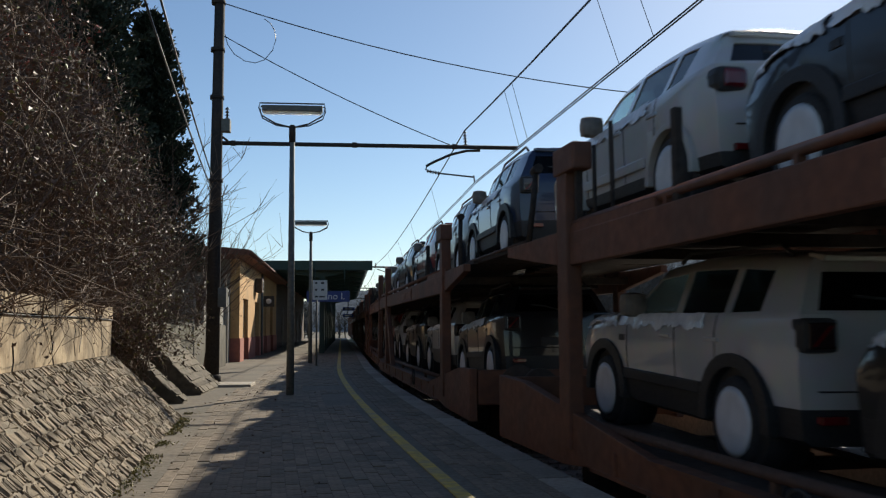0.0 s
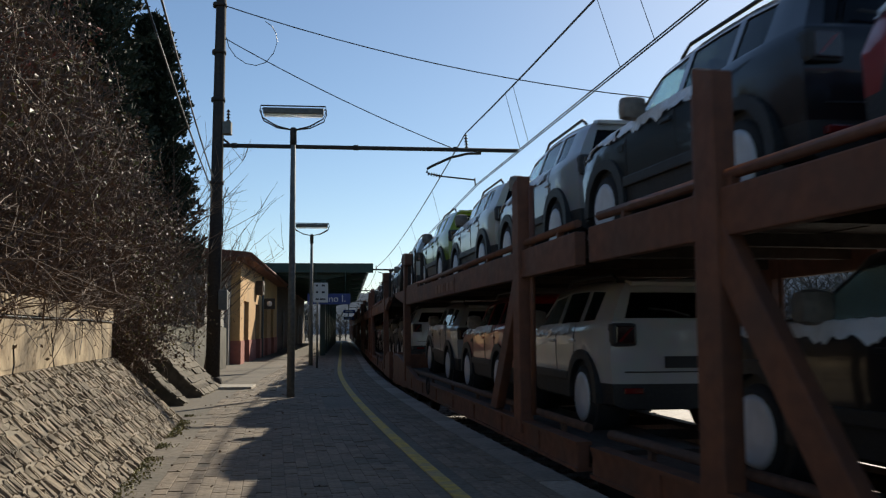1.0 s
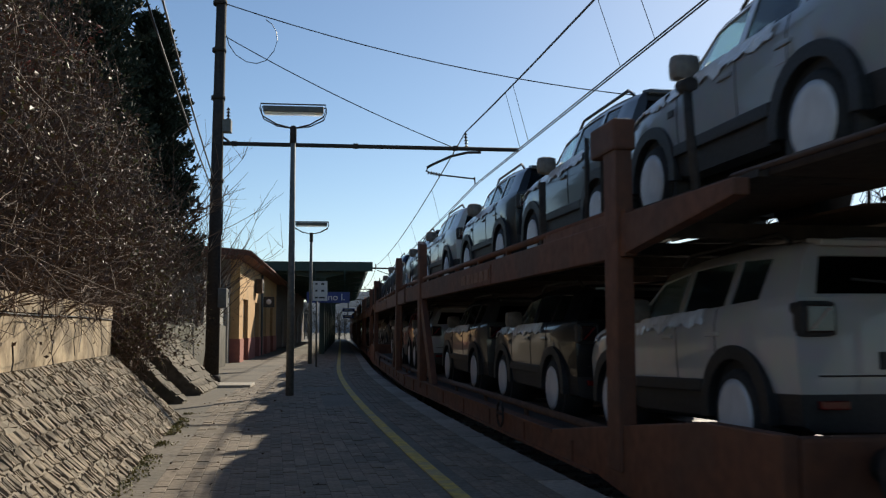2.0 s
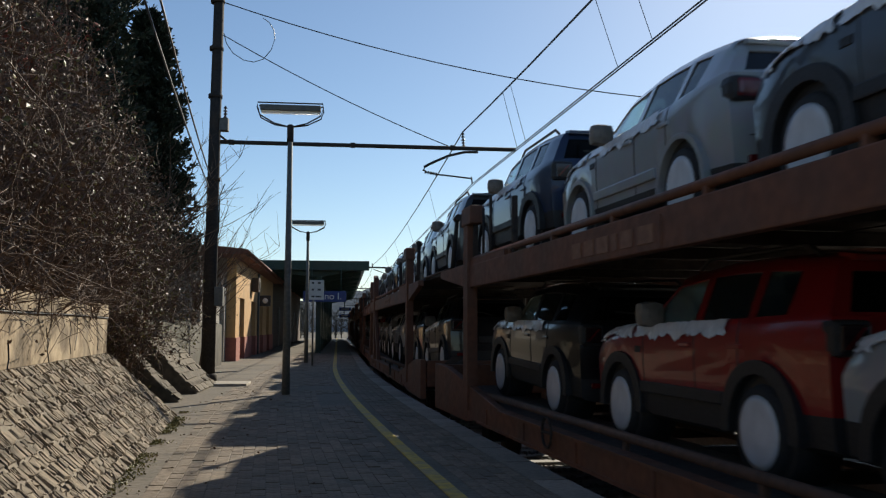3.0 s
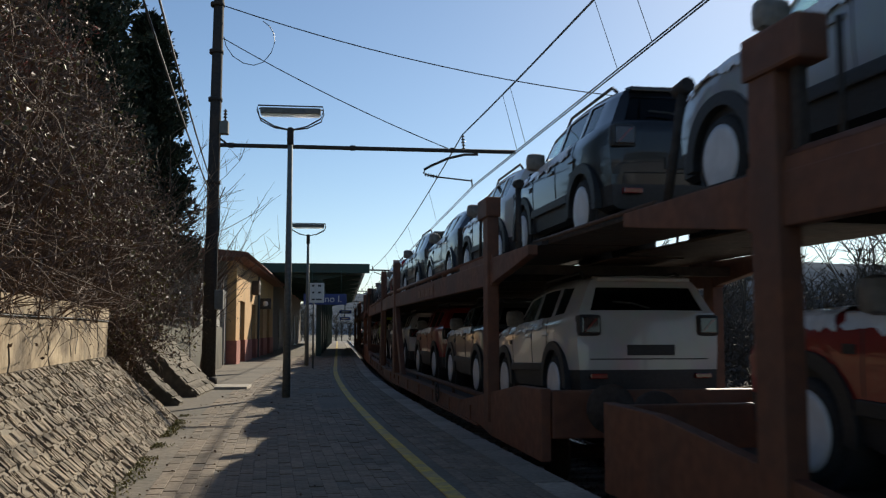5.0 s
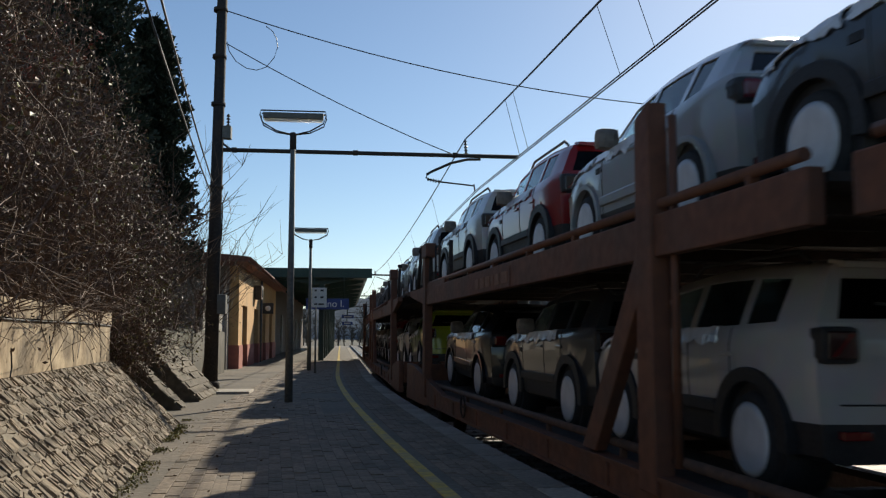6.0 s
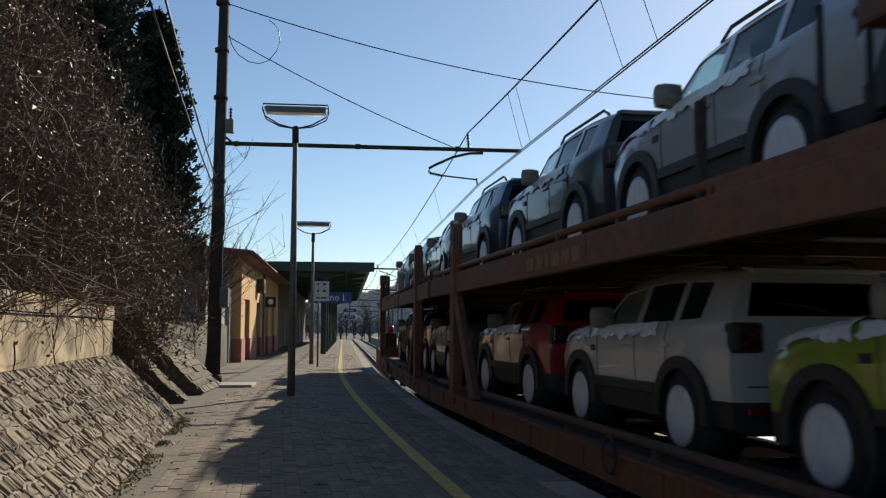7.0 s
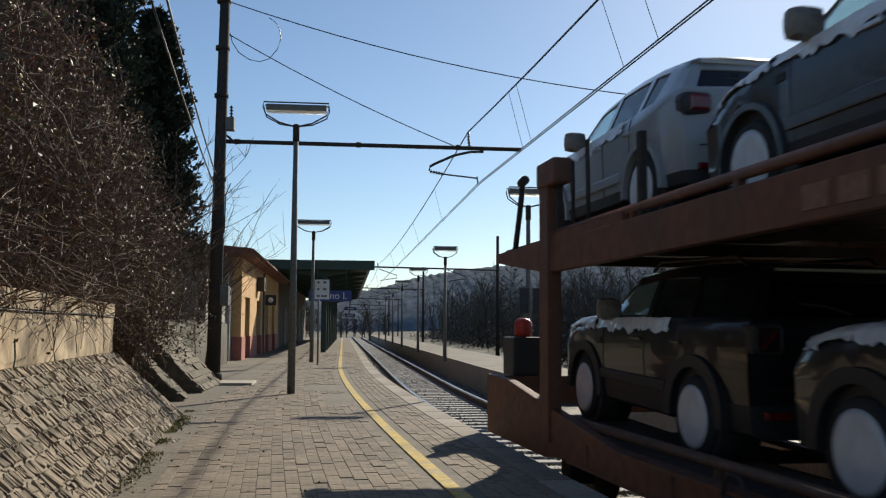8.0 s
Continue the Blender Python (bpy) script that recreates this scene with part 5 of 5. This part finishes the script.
    def film(name, ya, yb, k0, k1, steps, note):
        """A crumpled skin of film over both shoulders of the body."""
        for sides in ((1, -1),) if k1 == 11 else ((1,), (-1,)):
            bm, rows = bmesh.new(), []
            hang = 0.0
            for j in range(steps + 1):
                r = car_ring(ya + (yb - ya) * j / steps, c)
                hang = 0.6 * hang + rnd.uniform(-0.035, 0.035)
                pts = []
                for s in sides:
                    line = []
                    for k in range(k0, k1):
                        for h in (0.0, 0.5):
                            p = r[k].lerp(r[k + 1], h)
                            wild = 0.03 if (k == k0 and h == 0.0) or j in (0, steps) else 0.012
                            line.append(Vector((s * (p.x + 0.010 + rnd.uniform(0, 0.010)), p.y + rnd.uniform(-wild, wild), p.z + 0.010 + rnd.uniform(0, 0.012) + (hang if k == k0 and h == 0 else 0))))
                    pts += line if s == 1 else line[::-1]
                rows.append([bm.verts.new(p) for p in pts])
            for a, b in zip(rows, rows[1:]):
                for i in range(len(a) - 1):
                    bm.faces.new((a[i], a[i + 1], b[i + 1], b[i]))
            bmesh.ops.recalc_face_normals(bm, faces=bm.faces[:])
            bmesh.ops.solidify(bm, geom=bm.faces[:], thickness=0.004)
            part(name, bm, M_FILM, root, note)
    film("hood_film", c["cowl"] + 0.02, 1.88, 4, 11, 26, "crumpled white protective film on the hood")
    film("door_film", -0.85, c["cowl"] - 0.05, 4, 6, 34, "torn white protective film along the doors' shoulder")
    return root


def recolour(car, rgb, body):
    name = {WHITE: "white", SILVER: "silver", BLACK: "black", GREY: "dark grey", RED: "red", LIME: "lime green", BLUE: "dark blue", CREAM: "cream"}[rgb]
    tagged(car, "new " + name + body)
    for o in (car, *car.children_recursive):
        o.color = (*rgb, 1)


# ---- the car-carrier train ----
UNIT = 15.08           # length of one half of an articulated wagon
SPEED = 18.77
TAIL = 12.28           # where the last buffer is at the end of the clip
LOW, HIGH = 0.75, 2.57
RAISED = 0.10              # the upper deck stands higher at the wagon ends
RAMP, SLOPE = 2.4, 0.033   # the lower deck climbs over the end bogie


def build_unit():
    """One half wagon. Its outer end is at +y, the articulated joint at -y."""
    root = tagged(empty("car_carrier_wagon"), "weathered orange two-deck car carrier wagon half", "railway wagon", "train wagons")
    y1, y0 = UNIT / 2 - 0.75, -UNIT / 2 + 0.1
    for s in (-1, 1):
        a, b = (s * 1.36, s * 1.46) if s > 0 else (s * 1.46, s * 1.36)
        bm = bmesh.new()
        add_prism(bm, [(y0, 0.60), (y0, 0.82), (y1 - 4.1, 0.82), (y1 - 0.9, 1.20), (y1, 1.22), (y1, 0.54), (y1 - 2.2, 0.54), (y1 - 2.8, 0.60)], a, b, "x", bevel=0.012)
        sill = part("side_sill", bm, M_ORANGE, root)
        part("flange", box(a - 0.02, b + 0.02, y0, y1 - 4.0, 0.80, 0.83), M_ORANGE, sill)
        part("flange", box(a - 0.02, b + 0.02, y0, y1 - 2.9, 0.585, 0.615), M_ORANGE, sill)
        part("wheel_guide", tube([(s * 1.33, y0 + 0.1, 0.93), (s * 1.33, y1 - 2.4, 0.93)], 0.04, 8), M_RUST, root, "dark wheel guide tube")
        y = y0 + 0.8
        while y < y1 - 2.6:
            part("guide_foot", box(s * 1.33 - 0.02, s * 1.33 + 0.02, y, y + 0.06, 0.78, 0.92), M_RUST, sill)
            y += 2.0
        y = y0 + 1.2
        while y < y1 - 3.0:
            part("sill_rib", box(s * 1.465 - 0.012, s * 1.465 + 0.012, y, y + 0.05, 0.617, 0.798), M_ORANGE, sill)
            y += 1.6
        # upper side beam with guide tube
        bm = bmesh.new()
        add_box(bm, a, b, y0, y1 - 2.1, HIGH - 0.27, HIGH + 0.02, bevel=0.012)
        add_box(bm, a + 0.01, b - 0.01, 2.6, y1 - 2.1, HIGH + 0.015, HIGH + RAISED - 0.012)
        add_prism(bm, [(y1 - 2.1, HIGH - 0.25), (y1 - 2.1, HIGH + 0.05), (y1 - 0.42, HIGH + 0.05), (y1 - 0.42, HIGH - 0.05), (y1 - 0.9, HIGH - 0.11)], a, b, "x", bevel=0.01)
        beam = part("upper_beam", bm, M_ORANGE, root)
        part("guide_tube", tube([(s * 1.40, y0 + 0.1, HIGH + 0.10), (s * 1.40, y1 - 2.3, HIGH + 0.10)], 0.038, 8), M_ORANGE, root, "orange guide rail tube")
        y = y0 + 0.6
        while y < y1 - 2.4:
            part("tube_bracket", box(s * 1.40 - 0.03, s * 1.40 + 0.03, y, y + 0.05, HIGH - 0.03, HIGH + 0.09), M_ORANGE, beam)
            y += 1.55
        panel = part("logo_panel", box(s * 1.465 - 0.004, s * 1.465 + 0.004, -1.6, 0.3, HIGH - 0.26, HIGH - 0.03), M_ORANGE, beam, "faded lettering panel")
        for i, (p, q) in enumerate(((-1.5, -1.22), (-1.12, -0.9), (-0.82, -0.72), (-0.64, -0.4), (-0.32, -0.1), (-0.02, 0.2))):
            part("print_bar", box(s * 1.472 - 0.004, s * 1.472 + 0.004, p, q, HIGH - 0.21, HIGH - 0.08), M_FADED, panel)
        # posts
        oy, iy = y1 - 2.32, y0 + 1.98
        bm = bmesh.new()
        add_prism(bm, [(oy - 0.13, 0.7), (oy + 0.13, 0.7), (oy + 0.13, 3.25), (oy + 0.05, 3.34), (oy - 0.13, 3.34)], s * 1.35, s * 1.49, "x", bevel=0.012)
        post = part("end_post", bm, M_ORANGE, root)
        part("post_head", box(s * 1.42 - 0.09, s * 1.42 + 0.09, oy - 0.38, oy + 0.16, 3.12, 3.36, bevel=0.02), M_ORANGE, post)
        part("crank_rod", tube([(s * 1.36, oy - 0.5, HIGH), (s * 1.36, oy - 0.5, 3.3)], 0.018, 6), M_STEEL, post)
        part("crank_rod", tube([(s * 1.36, oy - 0.9, HIGH), (s * 1.36, oy - 0.88, 3.42)], 0.02, 6), M_STEEL, post)
        lever = part("folding_lever", tube([(s * 1.40, y1 - 1.0, HIGH), (s * 1.38, y1 - 1.12, HIGH + 0.42), (s * 1.36, y1 - 1.2, HIGH + 0.80)], 0.032, 8), M_STEEL, root, "dark upright deck lever")
        part("grip", tube([(s * 1.36, y1 - 1.12, HIGH + 0.78), (s * 1.36, y1 - 1.28, HIGH + 0.80)], 0.05, 8), M_STEEL, lever)
        bm = bmesh.new()
        add_prism(bm, [(iy - 0.15, 0.7), (iy + 0.15, 0.7), (iy + 0.13, 3.3), (iy - 0.12, 3.38)], s * 1.35, s * 1.49, "x", bevel=0.012)
        ipost = part("inner_post", bm, M_ORANGE, root)
        part("brace", prism([(iy + 1.1, 0.85), (iy + 1.42, 0.85), (iy + 0.14, 2.40), (iy + 0.0, 2.40), (iy + 0.0, 2.2)], s * 1.37, s * 1.47, "x", bevel=0.01), M_ORANGE, ipost)
        part("twin_bar", tube([(s * 1.38, iy - 0.28, 0.9), (s * 1.38, iy - 0.28, 3.25)], 0.03, 6), M_ORANGE, ipost)
        for dx in (0.5, 1.3):
            part("stanchion", box(s * 1.40 - 0.03, s * 1.40 + 0.03, 1.1 + dx * 2.4, 1.17 + dx * 2.4, HIGH - 0.1, HIGH + 0.66, bevel=0.01), M_STEEL, beam)
    # decks: two wheel plates each, open in the middle
    for name, z, ya, yb in (("lower_deck", LOW, y0, y1 - 0.3), ("upper_deck", HIGH, y0, y1 - 0.38)):
        for s in (-1, 1):
            if z == LOW:
                part(name, prism([(ya, z - 0.05), (ya, z), (RAMP, z), (yb, z + SLOPE * (yb - RAMP)), (yb, z + SLOPE * (yb - RAMP) - 0.05), (RAMP, z - 0.05)], s * 0.85 - 0.48, s * 0.85 + 0.48, "x"), M_DECK, root)
            else:
                part(name, prism([(ya, z - 0.05), (ya, z), (1.9, z), (3.1, z + RAISED), (yb, z + RAISED), (yb, z + RAISED - 0.05), (3.1, z + RAISED - 0.05), (1.9, z - 0.05)], s * 0.85 - 0.48, s * 0.85 + 0.48, "x"), M_DECK, root)
        bm = bmesh.new()
        y = ya + 0.4
        while y < yb - 0.1:
            add_box(bm, -1.36, 1.36, y, y + 0.10, z - 0.16, z - 0.055)
            y += 1.5
        part("deck_rib", bm, M_DECK, root)
    part("centre_beam", box(-0.2, 0.2, y0, y1, 0.42, 0.62, bevel=0.02), M_RUST, root)
    part("upper_plate", box(-0.36, 0.36, y0, y1 - 0.8, HIGH - 0.04, HIGH - 0.02), M_DECK, root)
    # running gear
    for wy in (y1 - 1.9, y0 + 0.35):
        axle = part("wheelset", lathe([(0.08, -0.95), (0.08, 0.95)], "x", 10), M_RUST, root)
        axle.location = (0, wy, 0.38)
        for s in (-1, 1):
            part("rail_wheel", lathe([(0.1, s * 0.69), (0.36, s * 0.69), (0.36, s * 0.72), (0.33, s * 0.725), (0.33, s * 0.83), (0.1, s * 0.84)], "x", 24), M_RUST, axle)
            part("axle_box", box(s * 1.0 - 0.13, s * 1.0 + 0.13, -0.16, 0.16, -0.14, 0.16, bevel=0.03), M_STEEL, axle)
    for s in (-1, 1):
        buf = part("buffer", lathe([(0.09, 0.0), (0.09, 0.34), (0.22, 0.35), (0.23, 0.42), (0.02, 0.45)], "y", 18), M_STEEL, root)
        buf.location = (s * 0.88, y1 - 0.1, 1.05)
        wheel = part("handbrake_wheel", tube([(0, 0.14 * math.cos(q * math.tau / 20), 0.14 * math.sin(q * math.tau / 20)) for q in range(21)], 0.014, 6), M_STEEL, root)
        wheel.location = (s * 1.50, y1 - 5.9, 0.80)
        part("spoke", box(-0.008, 0.008, -0.13, 0.13, -0.012, 0.012), M_STEEL, wheel)
    part("headstock", box(-1.35, 1.35, y1 - 0.14, y1 + 0.0, 0.75, 1.2, bevel=0.02), M_ORANGE, root)
    part("coupling_hook", tube([(0, y1, 1.02), (0, y1 + 0.28, 1.0), (0, y1 + 0.3, 0.75)], 0.035, 8), M_STEEL, root)
    return root


WHITE, SILVER, BLACK, GREY = (0.46, 0.45, 0.43), (0.30, 0.31, 0.32), (0.010, 0.010, 0.012), (0.045, 0.048, 0.052)
RED, LIME, BLUE, CREAM = (0.26, 0.012, 0.012), (0.22, 0.28, 0.02), (0.02, 0.035, 0.08), (0.45, 0.43, 0.36)
# colours from the tail forwards, wagon by wagon
LOWER = [(BLACK, BLACK, GREY, RED, WHITE, LIME), (BLACK, GREY, WHITE, RED, GREY, WHITE), (RED, BLUE, WHITE, WHITE, BLACK, BLACK),
         (BLACK, RED, SILVER, GREY, BLACK, WHITE), (SILVER, RED, WHITE, BLACK, WHITE, BLACK), (WHITE, BLACK, BLACK, WHITE, RED, GREY)]
UPPER = [(SILVER, GREY, BLACK, BLUE, GREY, SILVER, SILVER), (WHITE, RED, SILVER, GREY, GREY, WHITE, BLACK), (SILVER, BLACK, CREAM, BLACK, BLUE, BLUE, GREY),
         (BLUE, SILVER, GREY, WHITE, BLACK, GREY, SILVER), (LIME, CREAM, SILVER, BLACK, RED, GREY, BLUE), (WHITE, BLACK, SILVER, GREY, WHITE, RED, GREY)]
LOWER_AT = (4.03, 8.48, 12.45, 18.18, 22.60, 27.0)
UPPER_AT = (3.12, 7.38, 11.55, 15.65, 20.05, 24.22, 28.05)
ROUNDED = {(0, 0), (0, 1), (0, 2), (1, 2), (1, 4), (2, 4), (3, 1), (5, 0)}   # wagon and place of the crossovers
MOVERS = []            # thing, distance of its wagon's centre from the tail, place on the wagon, turned


def build_train():
    units = 12
    unit = build_unit()
    suv = build_car("suv", "new boxy off-road car with white film on hood and wheels")
    hatch = build_car("hatch", "new rounded crossover car with white film on hood and wheels")
    rnd = random.Random(77)
    used = {"unit": False, "suv": False, "hatch": False}

    def take(key, proto):
        if used[key]:
            return copy_thing(proto, Matrix())
        used[key] = True
        return proto
    for i in range(units):
        MOVERS.append((take("unit", unit), UNIT * (i + 0.5) + 0.42, Matrix(), i % 2 == 1))
    for w in range(units // 2):
        for z, colours, places, size in ((LOW, LOWER, LOWER_AT, 0.94), (HIGH, UPPER, UPPER_AT, 0.94)):
            for k, (rgb, at) in enumerate(zip(colours[w], places)):
                round_one = (w, k) in ROUNDED if z == HIGH else (w, k) == (1, 0)
                car = take("hatch", hatch) if round_one else take("suv", suv)
                car.scale = (size, size, size)
                recolour(car, rgb, (" rounded crossover car on the upper deck, film-wrapped" if z == HIGH else " rounded crossover car on the lower deck, film-wrapped") if round_one else " boxy off-road car on the upper deck, film-wrapped" if z == HIGH else " boxy off-road car on the lower deck, film-wrapped")
                half = 0 if at < UNIT else 1
                u = UNIT * (2 * w + half + 0.5)
                place = Matrix.Translation((0, u - 2 * w * UNIT - at + (0.28 if round_one and z == LOW else 0.0), z))
                if z == LOW and k in (0, 5):
                    place = Matrix.Translation((0, 0, 0.05)) @ place @ Matrix.Rotation(SLOPE if k == 0 else -SLOPE, 4, "X")
                if z == HIGH and k in (0, 6):
                    place = Matrix.Translation((0, 0, RAISED)) @ place
                MOVERS.append((car, u, place, False))
    # hinged plates that carry the upper deck across the gaps between wagons
    bridge = None
    for w in range(1, units // 2):
        if bridge is None:
            bridge = tagged(empty("bridge_plate"), "dark steel drive-over plates joining two upper decks", "bridge plate", "bridge plates")
            for x in (-1.33, 0.37):
                plate = part("tread_plate", box(x, x + 0.96, -1.2, 1.2, HIGH + RAISED - 0.045, HIGH + RAISED + 0.008, bevel=0.01), M_DECK, bridge)
                for q in (-1.05, -0.55, 0.0, 0.55, 1.05):
                    part("tread_bar", box(x + 0.03, x + 0.93, q - 0.02, q + 0.02, HIGH + RAISED + 0.006, HIGH + RAISED + 0.02), M_DECK, plate)
            part("centre_plate", box(-0.36, 0.36, -1.55, 1.55, HIGH - 0.015, HIGH + 0.01, bevel=0.006), M_DECK, bridge)
            for x in (-1.38, 1.38):
                part("side_rod", tube([(x, -1.5, HIGH + 0.10), (x, 1.5, HIGH + 0.10)], 0.02, 6), M_RUST, bridge)
            ob = bridge
        else:
            ob = copy_thing(bridge, Matrix())
        MOVERS.append((ob, 2 * w * UNIT + 0.42, Matrix(), False))
    # tail marker on the last wagon
    tm = tagged(empty("tail_marker"), "red tail marker lamp on a black bracket box", "tail marker")
    part("bracket_box", box(-0.19, 0.19, -0.25, 0.25, -0.46, 0.0, bevel=0.03), M_BLACK, tm, "black bracket box")
    part("lamp", lathe([(0.09, 0), (0.11, 0.02), (0.11, 0.17), (0.085, 0.21), (0.03, 0.23)], "z", 16), M_RED, tm, "red lamp drum")
    MOVERS.append((tm, UNIT / 2, Matrix.Translation((-1.0, UNIT / 2 - 1.1, 1.66)), False))


def motions():
    """Drive the whole train along the curve towards the camera."""
    times = [0.5 * i for i in range(17)]
    for ob, u, local, flip in MOVERS:
        rows = []
        for t in times:
            y = TAIL + SPEED * (8.0 - t) - u
            a, b = along(y - 5.5, 0), along(y + 5.5, 0)
            d = (b - a).normalized()
            m = Matrix.Translation(along(y, 0) + Vector((0, 0, RAIL_Z))) @ Matrix.Rotation(math.atan2(-d.x, d.y), 4, "Z") @ local
            if flip:
                m = m @ Matrix.Rotation(math.pi, 4, "Z")
            rows.append((t, m))
        walk(ob, rows)


def build_kerbs(root):
    """Concrete kerb stones along the platform edge."""
    proto = None
    y = 3.0
    while y < 95:
        d = track_dir(y)
        if proto is None:
            ob = proto = part("kerb_stone", box(-0.15, 0.15, -0.49, 0.49, -0.4, 0.0, bevel=0.012), M_KERB, root)
        else:
            ob = new("kerb_stone", proto.data)
            ob.parent = root
        ob.matrix_basis = Matrix.Translation(along(y, KERB - 0.15) + Vector((0, 0, 0.002))) @ Matrix.Rotation(math.atan2(-d.x, d.y), 4, "Z")
        y += 1.0
    bm = bmesh.new()
    strip(bm, KERB - 0.06, KERB - 0.02, -0.85, -0.38, -10, 110, 2)
    part("edge_wall", bm, M_MORTAR, root)


def build_pavers(root):
    """Brick paving between the wall strip and the kerb; the nearest bricks are single objects."""
    rnd = random.Random(17)
    w, l, z = 0.11, 0.22, 0.0
    vs, fs, near = [], [], []
    for c in range(30):
        off = KERB - 0.31 - w * (c + 0.5)
        if abs(off - YELLOW) < 0.075 + w / 2:
            continue
        y = 5.0 + (c % 2) * l / 2
        while y < 46:
            if y > 18.4 and 19.9 > y and -3.6 < off < -2.8 or (14.7 < y < 17.4 and -3.3 < off < -2.76):
                y += l
                continue
            p = along(y, off)
            if p.x > wall_x(min(y, 16)) + 0.35 and p.x < 5:
                d = track_dir(y)
                ang = math.atan2(-d.x, d.y) + rnd.gauss(0, 0.006)
                lift = rnd.gauss(0, 0.0022)
                if 6.6 < y < 8.6 and -4.6 < off < -2.75 and len(near) < 300:
                    near.append((p, ang, lift))
                else:
                    ca, sa_ = math.cos(ang), math.sin(ang)
                    k = len(vs)
                    for zz, q in ((-0.012, 0.0), (lift - 0.002, 0.0005), (lift, 0.004)):
                        for ix, iy in ((-1, -1), (1, -1), (1, 1), (-1, 1)):
                            x_, y_ = ix * (w / 2 - 0.0014 - q), iy * (l / 2 - 0.0014 - q)
                            vs.append((p.x + ca * x_ - sa_ * y_, p.y + sa_ * x_ + ca * y_, zz))
                    fs.append((k + 8, k + 9, k + 10, k + 11))
                    for r in (0, 4):
                        for e in range(4):
                            fs.append((k + r + e, k + r + (e + 1) % 4, k + r + 4 + (e + 1) % 4, k + r + 4 + e))
            y += l
    me = bpy.data.meshes.new("brick_paving")
    me.from_pydata(vs, [], fs)
    me.materials.append(M_PAVER)
    ob = tagged(new("brick_paving", me), kind="stuff")
    ob.parent = root
    one = part("paving_brick", box(-w / 2 + 0.0016, w / 2 - 0.0016, -l / 2 + 0.0016, l / 2 - 0.0016, -0.02, 0.0, bevel=0.004), M_PAVER_ONE, root)
    for i, (p, ang, lift) in enumerate(near):
        ob = one if i == 0 else new("paving_brick", one.data)
        ob.parent = root
        ob.matrix_basis = Matrix.Translation((p.x, p.y, lift)) @ Matrix.Rotation(ang, 4, "Z")


# ---- build ----
build_ground()
platform = build_platforms()
build_track("track_near", 0.0, -20, 180, 110)
build_track("track_far", 5.86, -20, 180, 0)
build_ballast()
wall = build_wall()
build_buttresses()
build_bank()
build_station()
build_canopy()
build_mast()
build_catenary()
build_lamps()
build_thicket()
build_trees()
build_distance()
build_moss()
build_train()
build_wall_stones(wall)
build_kerbs(platform)
build_pavers(platform)
motions()
